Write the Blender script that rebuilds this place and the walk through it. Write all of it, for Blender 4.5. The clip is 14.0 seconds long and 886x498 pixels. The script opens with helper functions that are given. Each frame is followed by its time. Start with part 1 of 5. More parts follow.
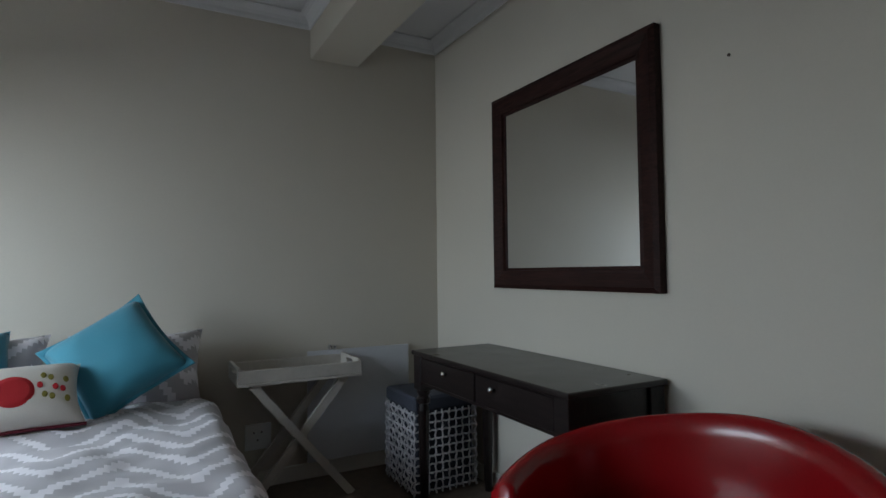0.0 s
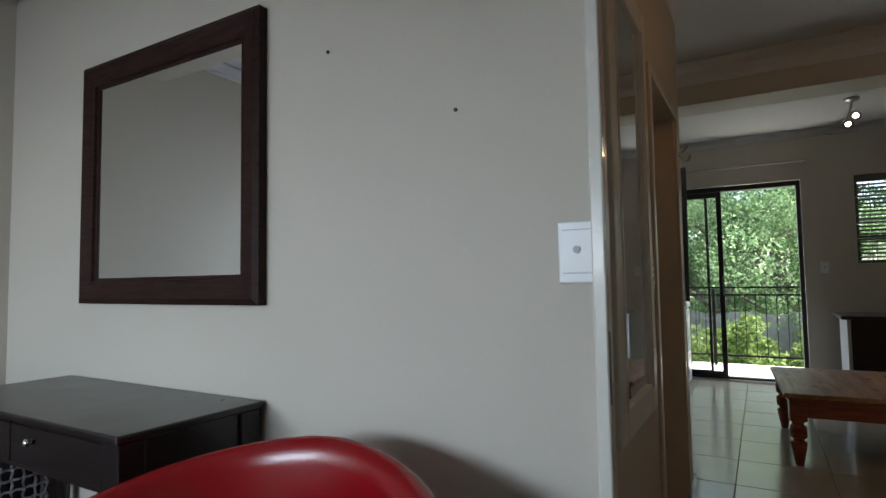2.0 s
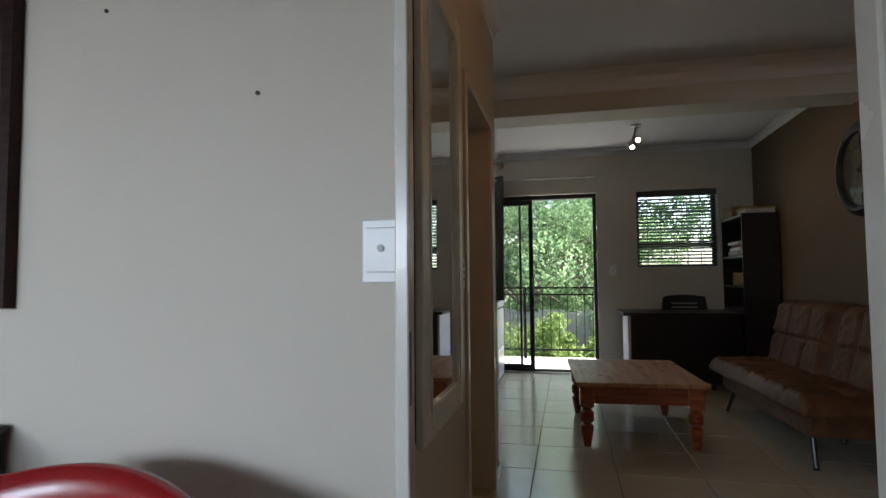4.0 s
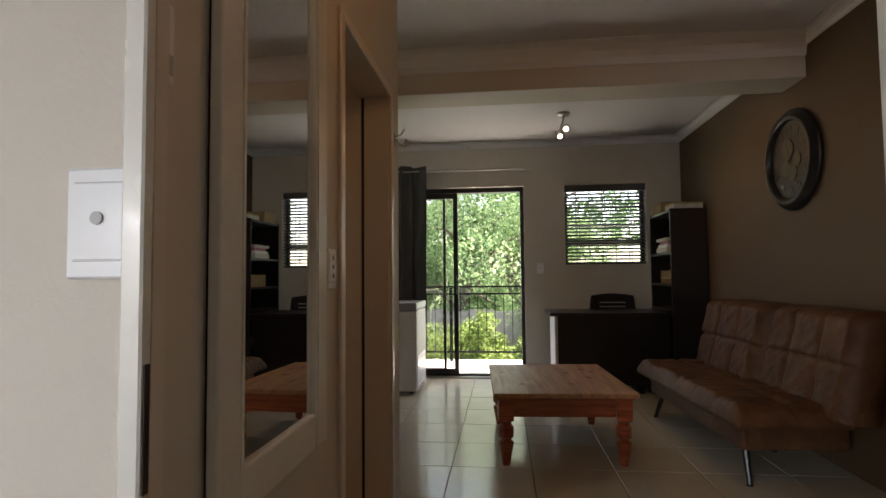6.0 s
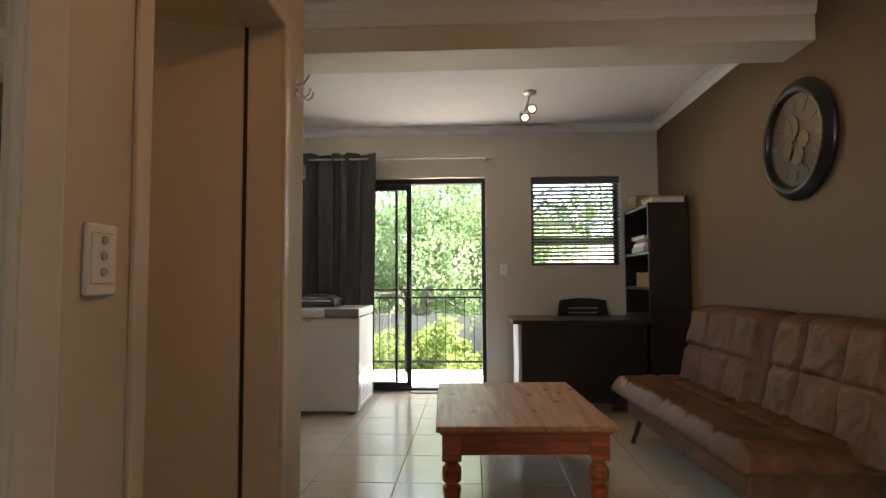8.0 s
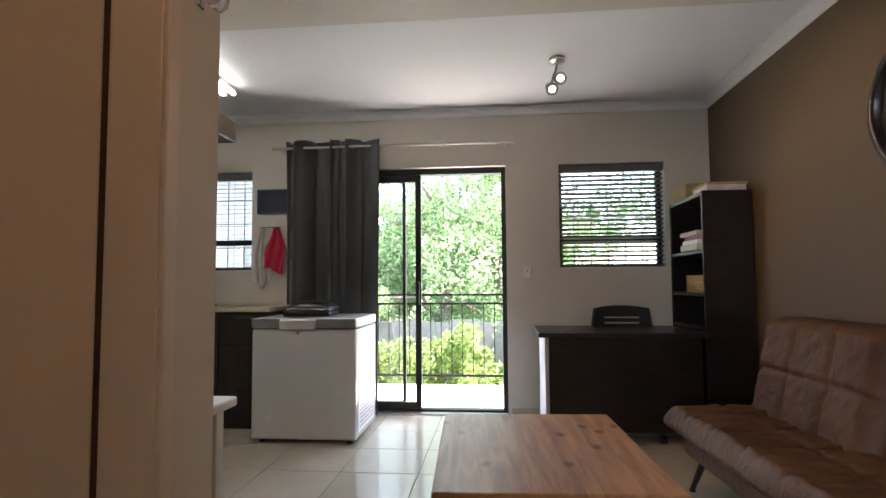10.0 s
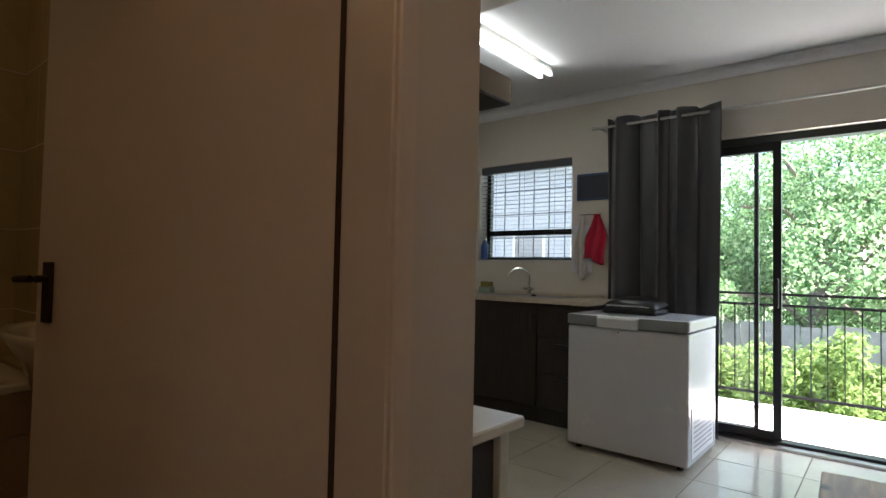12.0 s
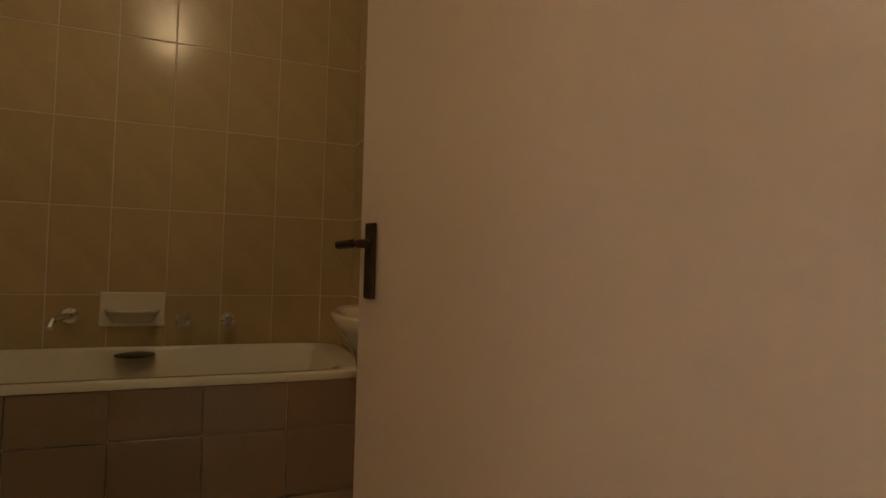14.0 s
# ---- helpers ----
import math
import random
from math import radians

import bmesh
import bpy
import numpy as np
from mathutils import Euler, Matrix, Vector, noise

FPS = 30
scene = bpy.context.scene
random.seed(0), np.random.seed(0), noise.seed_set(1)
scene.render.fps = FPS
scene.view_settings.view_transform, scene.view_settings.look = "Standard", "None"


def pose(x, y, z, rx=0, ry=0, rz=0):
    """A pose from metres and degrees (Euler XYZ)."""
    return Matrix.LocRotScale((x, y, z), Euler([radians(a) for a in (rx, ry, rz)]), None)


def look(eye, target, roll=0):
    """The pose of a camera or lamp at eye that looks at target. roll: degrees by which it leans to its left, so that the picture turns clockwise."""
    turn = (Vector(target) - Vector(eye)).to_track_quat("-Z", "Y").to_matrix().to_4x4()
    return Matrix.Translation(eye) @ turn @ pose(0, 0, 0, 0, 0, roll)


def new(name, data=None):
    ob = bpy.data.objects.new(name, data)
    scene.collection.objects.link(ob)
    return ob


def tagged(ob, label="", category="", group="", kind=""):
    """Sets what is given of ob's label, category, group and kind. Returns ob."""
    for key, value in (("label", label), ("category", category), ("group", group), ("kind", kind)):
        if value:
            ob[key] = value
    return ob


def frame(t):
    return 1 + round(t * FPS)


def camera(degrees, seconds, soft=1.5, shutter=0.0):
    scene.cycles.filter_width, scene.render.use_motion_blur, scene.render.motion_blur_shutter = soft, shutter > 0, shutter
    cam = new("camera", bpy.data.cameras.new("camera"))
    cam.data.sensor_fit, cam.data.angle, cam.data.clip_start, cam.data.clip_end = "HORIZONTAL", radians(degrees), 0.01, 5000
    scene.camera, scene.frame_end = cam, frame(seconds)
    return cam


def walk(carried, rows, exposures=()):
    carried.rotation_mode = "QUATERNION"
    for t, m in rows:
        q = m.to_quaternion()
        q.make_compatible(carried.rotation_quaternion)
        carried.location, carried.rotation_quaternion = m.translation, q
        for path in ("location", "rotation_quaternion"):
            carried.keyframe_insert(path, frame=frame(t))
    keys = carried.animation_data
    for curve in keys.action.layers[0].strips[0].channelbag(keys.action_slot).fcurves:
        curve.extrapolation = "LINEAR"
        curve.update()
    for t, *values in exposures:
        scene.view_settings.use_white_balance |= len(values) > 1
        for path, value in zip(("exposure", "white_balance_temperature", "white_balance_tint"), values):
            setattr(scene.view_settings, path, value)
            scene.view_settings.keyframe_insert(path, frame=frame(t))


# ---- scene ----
cam = camera(77.6, 14.0)
PATH = [
    (0, (0.333, 0.138, 1.135), (-1.423, 1.092, 1.217), -0.6),
    (0.5, (0.316, 0.226, 1.148), (-1.28, 1.428, 1.233), -0.8),
    (1, (0.336, 0.31, 1.111), (-1.08, 1.717, 1.23), -0.3),
    (1.5, (0.353, 0.457, 1.103), (-0.86, 2.043, 1.231), -0.5),
    (2, (0.361, 0.524, 1.117), (-0.635, 2.255, 1.233), -0.9),
    (2.5, (0.359, 0.544, 1.122), (-0.436, 2.376, 1.236), -1.0),
    (3, (0.369, 0.554, 1.126), (-0.288, 2.439, 1.238), -0.9),
    (3.5, (0.379, 0.578, 1.116), (-0.16, 2.501, 1.232), -0.9),
    (4, (0.402, 0.602, 1.115), (-0.035, 2.551, 1.223), -0.5),
    (4.2, (0.422, 0.628, 1.113), (0.009, 2.582, 1.219), -0.5),
    (6.5, (0.512, 1.296, 1.102), (0.348, 3.287, 1.207), -0.5),
    (7, (0.512, 1.476, 1.098), (0.39, 3.469, 1.206), -0.4),
    (7.5, (0.561, 1.659, 1.097), (0.454, 3.653, 1.205), -0.3),
    (9.8, (0.7, 2.45, 1.107), (0.54, 4.44, 1.238), -0.2),
    (10, (0.67, 2.539, 1.111), (0.474, 4.526, 1.232), -0.4),
    (10.5, (0.682, 2.684, 1.111), (0.305, 4.644, 1.227), 0.3),
    (11, (0.666, 2.812, 1.114), (0.039, 4.708, 1.226), 0.6),
    (11.5, (0.646, 2.879, 1.1), (-0.333, 4.631, 1.223), 0.5),
    (12, (0.6, 2.967, 1.141), (-0.667, 4.512, 1.211), 1.2),
    (12.5, (0.484, 3.007, 1.138), (-0.992, 4.354, 1.208), 0.7),
    (13, (0.353, 3.06, 1.136), (-1.272, 4.224, 1.194), 1.0),
    (13.3, (0.279, 3.069, 1.117), (-1.424, 4.117, 1.168), 0.81),
    (13.5, (0.238, 3.088, 1.098), (-1.512, 4.052, 1.169), 1.31),
    (13.7, (0.19, 3.099, 1.081), (-1.61, 3.967, 1.154), 1.5),
    (14, (0.114, 3.119, 1.061), (-1.747, 3.849, 1.131), 1.46),
]
walk(cam, [(t, look(eye, target, roll)) for t, eye, target, roll in PATH],
     exposures=[(0, 1.34, 6650, 7), (0.7, 1.6, 6700, 7), (2.0, 2.17, 6500, 9), (4.2, 2.34, 6500, 12), (6.4, 2.92, 7700, 18), (7.5, 3.42, 7600, 17), (9.8, 3.92, 6700, 19),
                (11.0, 3.66, 6400, 15), (12.0, 3.4, 6300, 13), (13.0, 3.98, 6700, 11), (13.5, 4.33, 6700, 11), (14.0, 4.9, 6350, 9)])

# ---- world, sun and large lights ----
world = bpy.data.worlds.new("world")
scene.world = world
world.use_nodes = True
wn = world.node_tree.nodes
sky = wn.new("ShaderNodeTexSky")
sky.sky_type, sky.sun_disc = "NISHITA", False
sky.sun_elevation, sky.sun_rotation = radians(63), radians(92)
sky.air_density, sky.dust_density = 1.0, 2.5
wn["Background"].inputs[1].default_value = 0.15
world.node_tree.links.new(sky.outputs[0], wn["Background"].inputs[0])


def lamp(name, kind, place, power, color, aim=None, size=None, size_y=None, **more):
    data = bpy.data.lights.new(name, kind)
    data.energy, data.color = power, color
    ob = new(name, data)
    ob.matrix_world = look(place, aim) if aim else Matrix.Translation(place)
    if kind == "AREA":
        data.shape, data.size, data.size_y = "RECTANGLE", size, size_y
    elif kind in ("POINT", "SPOT"):
        data.shadow_soft_size = size
    if kind == "SPOT":
        data.spot_size, data.spot_blend = radians(more["cone"]), 0.6
    return ob


sun = lamp("sun", "SUN", (6, 11.7, 12), 5.0, (1.0, 0.96, 0.88), aim=(0, 12, 0))
sun.data.angle = radians(4)
DAY = (0.86, 0.95, 1.0)
WARM = (1.0, 0.62, 0.3)
lamp("door_daylight", "AREA", (0.0, 7.42, 1.1), 0.88, (0.92, 0.99, 1.0), aim=(0.0, 5, 1.1), size=1.45, size_y=2.0)
lamp("window_daylight", "AREA", (1.62, 7.44, 1.66), 0.19, DAY, aim=(1.62, 5, 1.0), size=0.8, size_y=0.8)
lamp("kitchen_daylight", "AREA", (-1.96, 7.44, 1.66), 0.342, DAY, aim=(-1.96, 5, 1.0), size=0.9, size_y=0.8)
lamp("bedroom_daylight", "AREA", (-1.7, -2.1, 1.42), 32.0, (0.72, 0.85, 1.0), aim=(-1.78, -1.4, -0.4), size=1.8, size_y=1.15)
lamp("passage_glow", "POINT", (1.15, 2.55, 2.42), 0.62, (1.0, 0.5, 0.2), size=0.09)
lamp("bathroom_glow", "POINT", (-1.25, 2.75, 2.42), 0.175, (1.0, 0.70, 0.36), size=0.09)
lamp("spot_glow_a", "SPOT", (1.10, 6.06, 2.36), 0.38, (1.0, 0.74, 0.45), aim=(0.7, 3.8, 0.4), size=0.03, cone=95)
lamp("spot_glow_b", "SPOT", (1.03, 6.14, 2.31), 1.3, (1.0, 0.6, 0.28), aim=(2.4, 5.2, 0.9), size=0.03, cone=100)

# ---- materials ----


def mat(name, color, rough=0.6, metal=0.0, vary=0.06, scale=6.0, bump=0.0, grain=60.0, coat=0.0, spec=0.5, sheen=0.0):
    """A surface with variation at two scales and fine relief."""
    m = bpy.data.materials.new(name)
    m.use_nodes = True
    n, l = m.node_tree.nodes, m.node_tree.links
    b = n["Principled BSDF"]
    b.inputs["Roughness"].default_value, b.inputs["Metallic"].default_value = rough, metal
    b.inputs["Coat Weight"].default_value, b.inputs["Specular IOR Level"].default_value = coat, spec
    b.inputs["Sheen Weight"].default_value = sheen
    tc = n.new("ShaderNodeTexCoord")
    big, fine = n.new("ShaderNodeTexNoise"), n.new("ShaderNodeTexNoise")
    big.inputs["Scale"].default_value, big.inputs["Detail"].default_value = scale, 4
    fine.inputs["Scale"].default_value, fine.inputs["Detail"].default_value = grain, 3
    l.new(tc.outputs["Object"], big.inputs["Vector"])
    l.new(tc.outputs["Object"], fine.inputs["Vector"])
    mix = n.new("ShaderNodeMixRGB")
    mix.inputs[1].default_value = (*[max(0, c * (1 - vary)) for c in color], 1)
    mix.inputs[2].default_value = (*[min(1, c * (1 + vary)) for c in color], 1)
    add = n.new("ShaderNodeMath")
    add.operation = "MULTIPLY_ADD"
    add.inputs[1].default_value = 0.35
    l.new(fine.outputs[0], add.inputs[0])
    scaled = n.new("ShaderNodeMath")
    scaled.operation = "MULTIPLY"
    scaled.inputs[1].default_value = 0.65
    l.new(big.outputs[0], scaled.inputs[0])
    l.new(scaled.outputs[0], add.inputs[2])
    ramp = n.new("ShaderNodeMapRange")
    ramp.inputs[1].default_value, ramp.inputs[2].default_value = 0.3, 0.7
    l.new(add.outputs[0], ramp.inputs[0])
    l.new(ramp.outputs[0], mix.inputs[0])
    l.new(mix.outputs[0], b.inputs["Base Color"])
    rr = n.new("ShaderNodeMapRange")
    rr.inputs[3].default_value, rr.inputs[4].default_value = max(0.02, rough - 0.06), min(1, rough + 0.06)
    l.new(big.outputs[0], rr.inputs[0])
    l.new(rr.outputs[0], b.inputs["Roughness"])
    if bump:
        bp = n.new("ShaderNodeBump")
        bp.inputs["Strength"].default_value, bp.inputs["Distance"].default_value = bump, 0.004
        l.new(fine.outputs[0], bp.inputs["Height"])
        l.new(bp.outputs[0], b.inputs["Normal"])
    return m


def shift_by_piece(m, amount):
    """Each piece takes a slightly different tone."""
    n, l = m.node_tree.nodes, m.node_tree.links
    info, hsv, span = n.new("ShaderNodeObjectInfo"), n.new("ShaderNodeHueSaturation"), n.new("ShaderNodeMapRange")
    span.inputs[3].default_value, span.inputs[4].default_value = 1 - amount, 1 + amount
    base = n["Principled BSDF"].inputs["Base Color"]
    l.new(info.outputs["Random"], span.inputs[0])
    l.new(span.outputs[0], hsv.inputs["Value"])
    l.new(base.links[0].from_socket, hsv.inputs["Color"])
    l.new(hsv.outputs[0], base)
    return m


def wood(name, dark, light, rough=0.45, axis="X", ring=9.0, knots=0.0, coat=0.0, bump=0.15):
    m = mat(name, light, rough, coat=coat)
    n, l = m.node_tree.nodes, m.node_tree.links
    b = n["Principled BSDF"]
    tc, mp = n.new("ShaderNodeTexCoord"), n.new("ShaderNodeMapping")
    stretch = {"X": (0.6, 7, 7), "Y": (7, 0.6, 7), "Z": (7, 7, 0.6)}[axis]
    mp.inputs["Scale"].default_value = stretch
    l.new(tc.outputs["Object"], mp.inputs[0])
    ns = n.new("ShaderNodeTexNoise")
    ns.inputs["Scale"].default_value, ns.inputs["Detail"].default_value, ns.inputs["Distortion"].default_value = ring, 6, 1.2
    l.new(mp.outputs[0], ns.inputs["Vector"])
    cr = n.new("ShaderNodeValToRGB")
    cr.color_ramp.elements[0].position, cr.color_ramp.elements[1].position = 0.33, 0.68
    cr.color_ramp.elements[0].color, cr.color_ramp.elements[1].color = (*dark, 1), (*light, 1)
    l.new(ns.outputs[0], cr.inputs[0])
    out = cr.outputs[0]
    if knots:
        mp2 = n.new("ShaderNodeMapping")
        mp2.inputs["Scale"].default_value = {"X": (4.6, 8.5, 1), "Y": (6.4, 3.4, 1), "Z": (8, 1, 4)}[axis]
        warp = n.new("ShaderNodeTexNoise")
        warp.inputs["Scale"].default_value = 14.0
        l.new(tc.outputs["Object"], warp.inputs["Vector"])
        bend = n.new("ShaderNodeVectorMath")
        bend.operation = "MULTIPLY_ADD"
        bend.inputs[1].default_value = (0.03, 0.05, 0)
        l.new(warp.outputs["Color"], bend.inputs[0])
        l.new(tc.outputs["Object"], bend.inputs[2])
        l.new(bend.outputs[0], mp2.inputs[0])
        vo = n.new("ShaderNodeTexVoronoi")
        vo.inputs["Scale"].default_value = 1.0
        vo.voronoi_dimensions = "2D"
        l.new(mp2.outputs[0], vo.inputs["Vector"])
        kr = n.new("ShaderNodeMapRange")
        kr.inputs[1].default_value, kr.inputs[2].default_value = 0.05, 0.17
        kr.inputs[3].default_value, kr.inputs[4].default_value = knots, 0.0
        l.new(vo.outputs["Distance"], kr.inputs[0])
        mx = n.new("ShaderNodeMixRGB")
        mx.inputs[2].default_value = (*[c * 0.28 for c in dark], 1)
        some = n.new("ShaderNodeMath")
        some.operation = "GREATER_THAN"
        some.inputs[1].default_value = 0.5
        sep = n.new("ShaderNodeSeparateColor")
        l.new(vo.outputs["Color"], sep.inputs[0])
        l.new(sep.outputs[0], some.inputs[0])
        both = n.new("ShaderNodeMath")
        both.operation = "MULTIPLY"
        l.new(some.outputs[0], both.inputs[0])
        l.new(kr.outputs[0], both.inputs[1])
        l.new(both.outputs[0], mx.inputs[0])
        l.new(out, mx.inputs[1])
        out = mx.outputs[0]
    l.new(out, b.inputs["Base Color"])
    bp = n.new("ShaderNodeBump")
    bp.inputs["Strength"].default_value, bp.inputs["Distance"].default_value = bump, 0.003
    l.new(ns.outputs[0], bp.inputs["Height"])
    l.new(bp.outputs[0], b.inputs["Normal"])
    return m


def glow(name, color, power):
    m = bpy.data.materials.new(name)
    m.use_nodes = True
    b = m.node_tree.nodes["Principled BSDF"]
    b.inputs["Base Color"].default_value = (0.8, 0.8, 0.8, 1)
    b.inputs["Emission Color"].default_value, b.inputs["Emission Strength"].default_value = (*color, 1), power
    return m


def leafy(name, a, b2, through_light=0.45):
    m = bpy.data.materials.new(name)
    m.use_nodes = True
    n, l = m.node_tree.nodes, m.node_tree.links
    n.remove(n["Principled BSDF"])
    geo, mix = n.new("ShaderNodeNewGeometry"), n.new("ShaderNodeMixRGB")
    mix.inputs[1].default_value, mix.inputs[2].default_value = (*a, 1), (*b2, 1)
    l.new(geo.outputs["Random Per Island"], mix.inputs[0])
    d, tr, sh = n.new("ShaderNodeBsdfDiffuse"), n.new("ShaderNodeBsdfTranslucent"), n.new("ShaderNodeMixShader")
    sh.inputs[0].default_value = through_light
    l.new(mix.outputs[0], d.inputs[0])
    l.new(mix.outputs[0], tr.inputs[0])
    l.new(d.outputs[0], sh.inputs[1])
    l.new(tr.outputs[0], sh.inputs[2])
    l.new(sh.outputs[0], n["Material Output"].inputs[0])
    return m


def worn_suede(name, deep, worn):
    """Brown imitation hide: rubbed paler in cloudy patches, with creases and a fine nap."""
    m = mat(name, deep, 0.55, vary=0.3, scale=9, bump=0.3, grain=150, spec=0.3)
    n, l = m.node_tree.nodes, m.node_tree.links
    b = n["Principled BSDF"]
    tc, cloud, crease = n.new("ShaderNodeTexCoord"), n.new("ShaderNodeTexNoise"), n.new("ShaderNodeTexNoise")
    cloud.inputs["Scale"].default_value, cloud.inputs["Detail"].default_value, cloud.inputs["Distortion"].default_value = 5.5, 7, 0.8
    crease.inputs["Scale"].default_value, crease.inputs["Detail"].default_value, crease.inputs["Distortion"].default_value = 13, 3, 1.6
    l.new(tc.outputs["Object"], cloud.inputs["Vector"])
    l.new(tc.outputs["Object"], crease.inputs["Vector"])
    span, mx = n.new("ShaderNodeMapRange"), n.new("ShaderNodeMixRGB")
    span.inputs[1].default_value, span.inputs[2].default_value = 0.45, 0.72
    l.new(cloud.outputs[0], span.inputs[0])
    l.new(span.outputs[0], mx.inputs[0])
    l.new(b.inputs["Base Color"].links[0].from_socket, mx.inputs[1])
    mx.inputs[2].default_value = (*worn, 1)
    l.new(mx.outputs[0], b.inputs["Base Color"])
    fold = n.new("ShaderNodeBump")
    fold.inputs["Strength"].default_value, fold.inputs["Distance"].default_value = 0.5, 0.018
    l.new(crease.outputs[0], fold.inputs["Height"])
    l.new(b.inputs["Normal"].links[0].from_socket, fold.inputs["Normal"])
    l.new(fold.outputs[0], b.inputs["Normal"])
    return m


def glass(name):
    m = bpy.data.materials.new(name)
    m.use_nodes = True
    n, l = m.node_tree.nodes, m.node_tree.links
    n.remove(n["Principled BSDF"])
    fr, tr, gl, sh = (n.new("ShaderNode" + k) for k in ("Fresnel", "BsdfTransparent", "BsdfGlossy", "MixShader"))
    fr.inputs[0].default_value, gl.inputs["Roughness"].default_value = 1.45, 0.01
    l.new(fr.outputs[0], sh.inputs[0])
    l.new(tr.outputs[0], sh.inputs[1])
    l.new(gl.outputs[0], sh.inputs[2])
    l.new(sh.outputs[0], n["Material Output"].inputs[0])
    return m


def chevron(name, ground, line):
    """Grey cotton with stepped white zigzag lines."""
    m = mat(name, ground, 0.85, bump=0.25, grain=220, sheen=0.2)
    n, l = m.node_tree.nodes, m.node_tree.links
    b = n["Principled BSDF"]
    tc, sp = n.new("ShaderNodeTexCoord"), n.new("ShaderNodeSeparateXYZ")
    l.new(tc.outputs["Object"], sp.inputs[0])

    def op(kind, a, c=None):
        k = n.new("ShaderNodeMath")
        k.operation = kind
        for slot, v in enumerate((a, c)):
            if v is None:
                continue
            if isinstance(v, (int, float)):
                k.inputs[slot].default_value = v
            else:
                l.new(v, k.inputs[slot])
        return k.outputs[0]
    across = op("SNAP", sp.outputs["Y"], 0.017)
    zig = op("PINGPONG", across, 0.19)
    along = op("ADD", op("SUBTRACT", sp.outputs["X"], op("MULTIPLY", zig, 1.3)), sp.outputs["Z"])
    band = op("FRACT", op("MULTIPLY", along, 6.2), None)
    on = op("LESS_THAN", band, 0.33)
    mx = n.new("ShaderNodeMixRGB")
    mx.inputs[2].default_value = (*line, 1)
    l.new(on, mx.inputs[0])
    l.new(b.inputs["Base Color"].links[0].from_socket, mx.inputs[1])
    l.new(mx.outputs[0], b.inputs["Base Color"])
    return m


M_wall = mat("cream_wall_paint", (0.60, 0.555, 0.48), 0.62, vary=0.03, scale=1.3, bump=0.12, grain=140)
M_brown = mat("brown_wall_paint", (0.116, 0.073, 0.036), 0.6, vary=0.08, scale=1.2, bump=0.15, grain=120)
M_ceil = mat("white_ceiling_paint", (0.72, 0.72, 0.73), 0.8, vary=0.02, scale=1.0, bump=0.05, grain=90)
M_white = mat("white_gloss_enamel", (0.74, 0.72, 0.66), 0.26, vary=0.03, bump=0.03, coat=0.2)
M_frame_white = mat("brushed_white_frame", (0.66, 0.64, 0.58), 0.34, vary=0.07, scale=9, bump=0.12, grain=50)
M_door = mat("cream_door_enamel", (0.66, 0.575, 0.49), 0.3, vary=0.03, scale=2, bump=0.04)
M_tile = shift_by_piece(mat("cream_floor_tile", (0.50, 0.455, 0.36), 0.17, vary=0.05, scale=5, bump=0.02, grain=30), 0.03)
M_grout = mat("brown_grout", (0.16, 0.125, 0.09), 0.9)
M_btile = shift_by_piece(mat("tan_wall_tile", (0.50, 0.39, 0.21), 0.2, vary=0.07, scale=8, bump=0.03, grain=40), 0.04)
M_bgrout = mat("pale_grout", (0.62, 0.54, 0.4), 0.85)
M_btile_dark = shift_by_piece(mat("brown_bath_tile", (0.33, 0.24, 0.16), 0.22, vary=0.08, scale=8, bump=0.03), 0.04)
M_carpet = mat("brown_carpet", (0.17, 0.13, 0.10), 0.95, vary=0.2, scale=20, bump=0.8, grain=260)
M_black = mat("black_aluminium", (0.012, 0.013, 0.014), 0.35, vary=0.1)
M_rail = mat("matt_black_steel", (0.006, 0.006, 0.006), 0.8, vary=0.1, spec=0.1)
M_dark = wood("espresso_wood", (0.008, 0.005, 0.005), (0.022, 0.014, 0.013), 0.3, "X", coat=0.1, bump=0.05)
M_mirrorwood = wood("mahogany_frame", (0.018, 0.007, 0.006), (0.042, 0.016, 0.013), 0.5, "X", coat=0.0, bump=0.05)
M_mirrorwood.node_tree.nodes["Principled BSDF"].inputs["Specular IOR Level"].default_value = 0.15
M_wenge = wood("wenge_laminate", (0.014, 0.008, 0.006), (0.036, 0.022, 0.016), 0.5, "Z", bump=0.05)
M_pine_top = wood("worn_pine_top", (0.30, 0.13, 0.055), (0.50, 0.27, 0.125), 0.5, "Y", 3.0, knots=0.9, coat=0.04)
M_pine = wood("red_stained_pine", (0.22, 0.045, 0.018), (0.42, 0.11, 0.04), 0.34, "X", 5.0, coat=0.25)
M_red = mat("red_leatherette", (0.27, 0.004, 0.007), 0.24, vary=0.1, scale=4, bump=0.08, grain=180, coat=0.15)
M_suede = worn_suede("brown_faux_suede", (0.088, 0.036, 0.014), (0.14, 0.062, 0.026))
M_seam = mat("dark_seam", (0.05, 0.025, 0.016), 0.8)
M_mirror = mat("silver_mirror", (0.88, 0.9, 0.9), 0.02, 1.0, vary=0.0)
M_mirror.node_tree.nodes["Principled BSDF"].inputs["Roughness"].links and M_mirror.node_tree.links.remove(M_mirror.node_tree.nodes["Principled BSDF"].inputs["Roughness"].links[0])
M_mirror.node_tree.nodes["Principled BSDF"].inputs["Roughness"].default_value = 0.015
M_glass = glass("clear_glass")
M_chrome = mat("chrome", (0.75, 0.75, 0.75), 0.12, 1.0, vary=0.05)
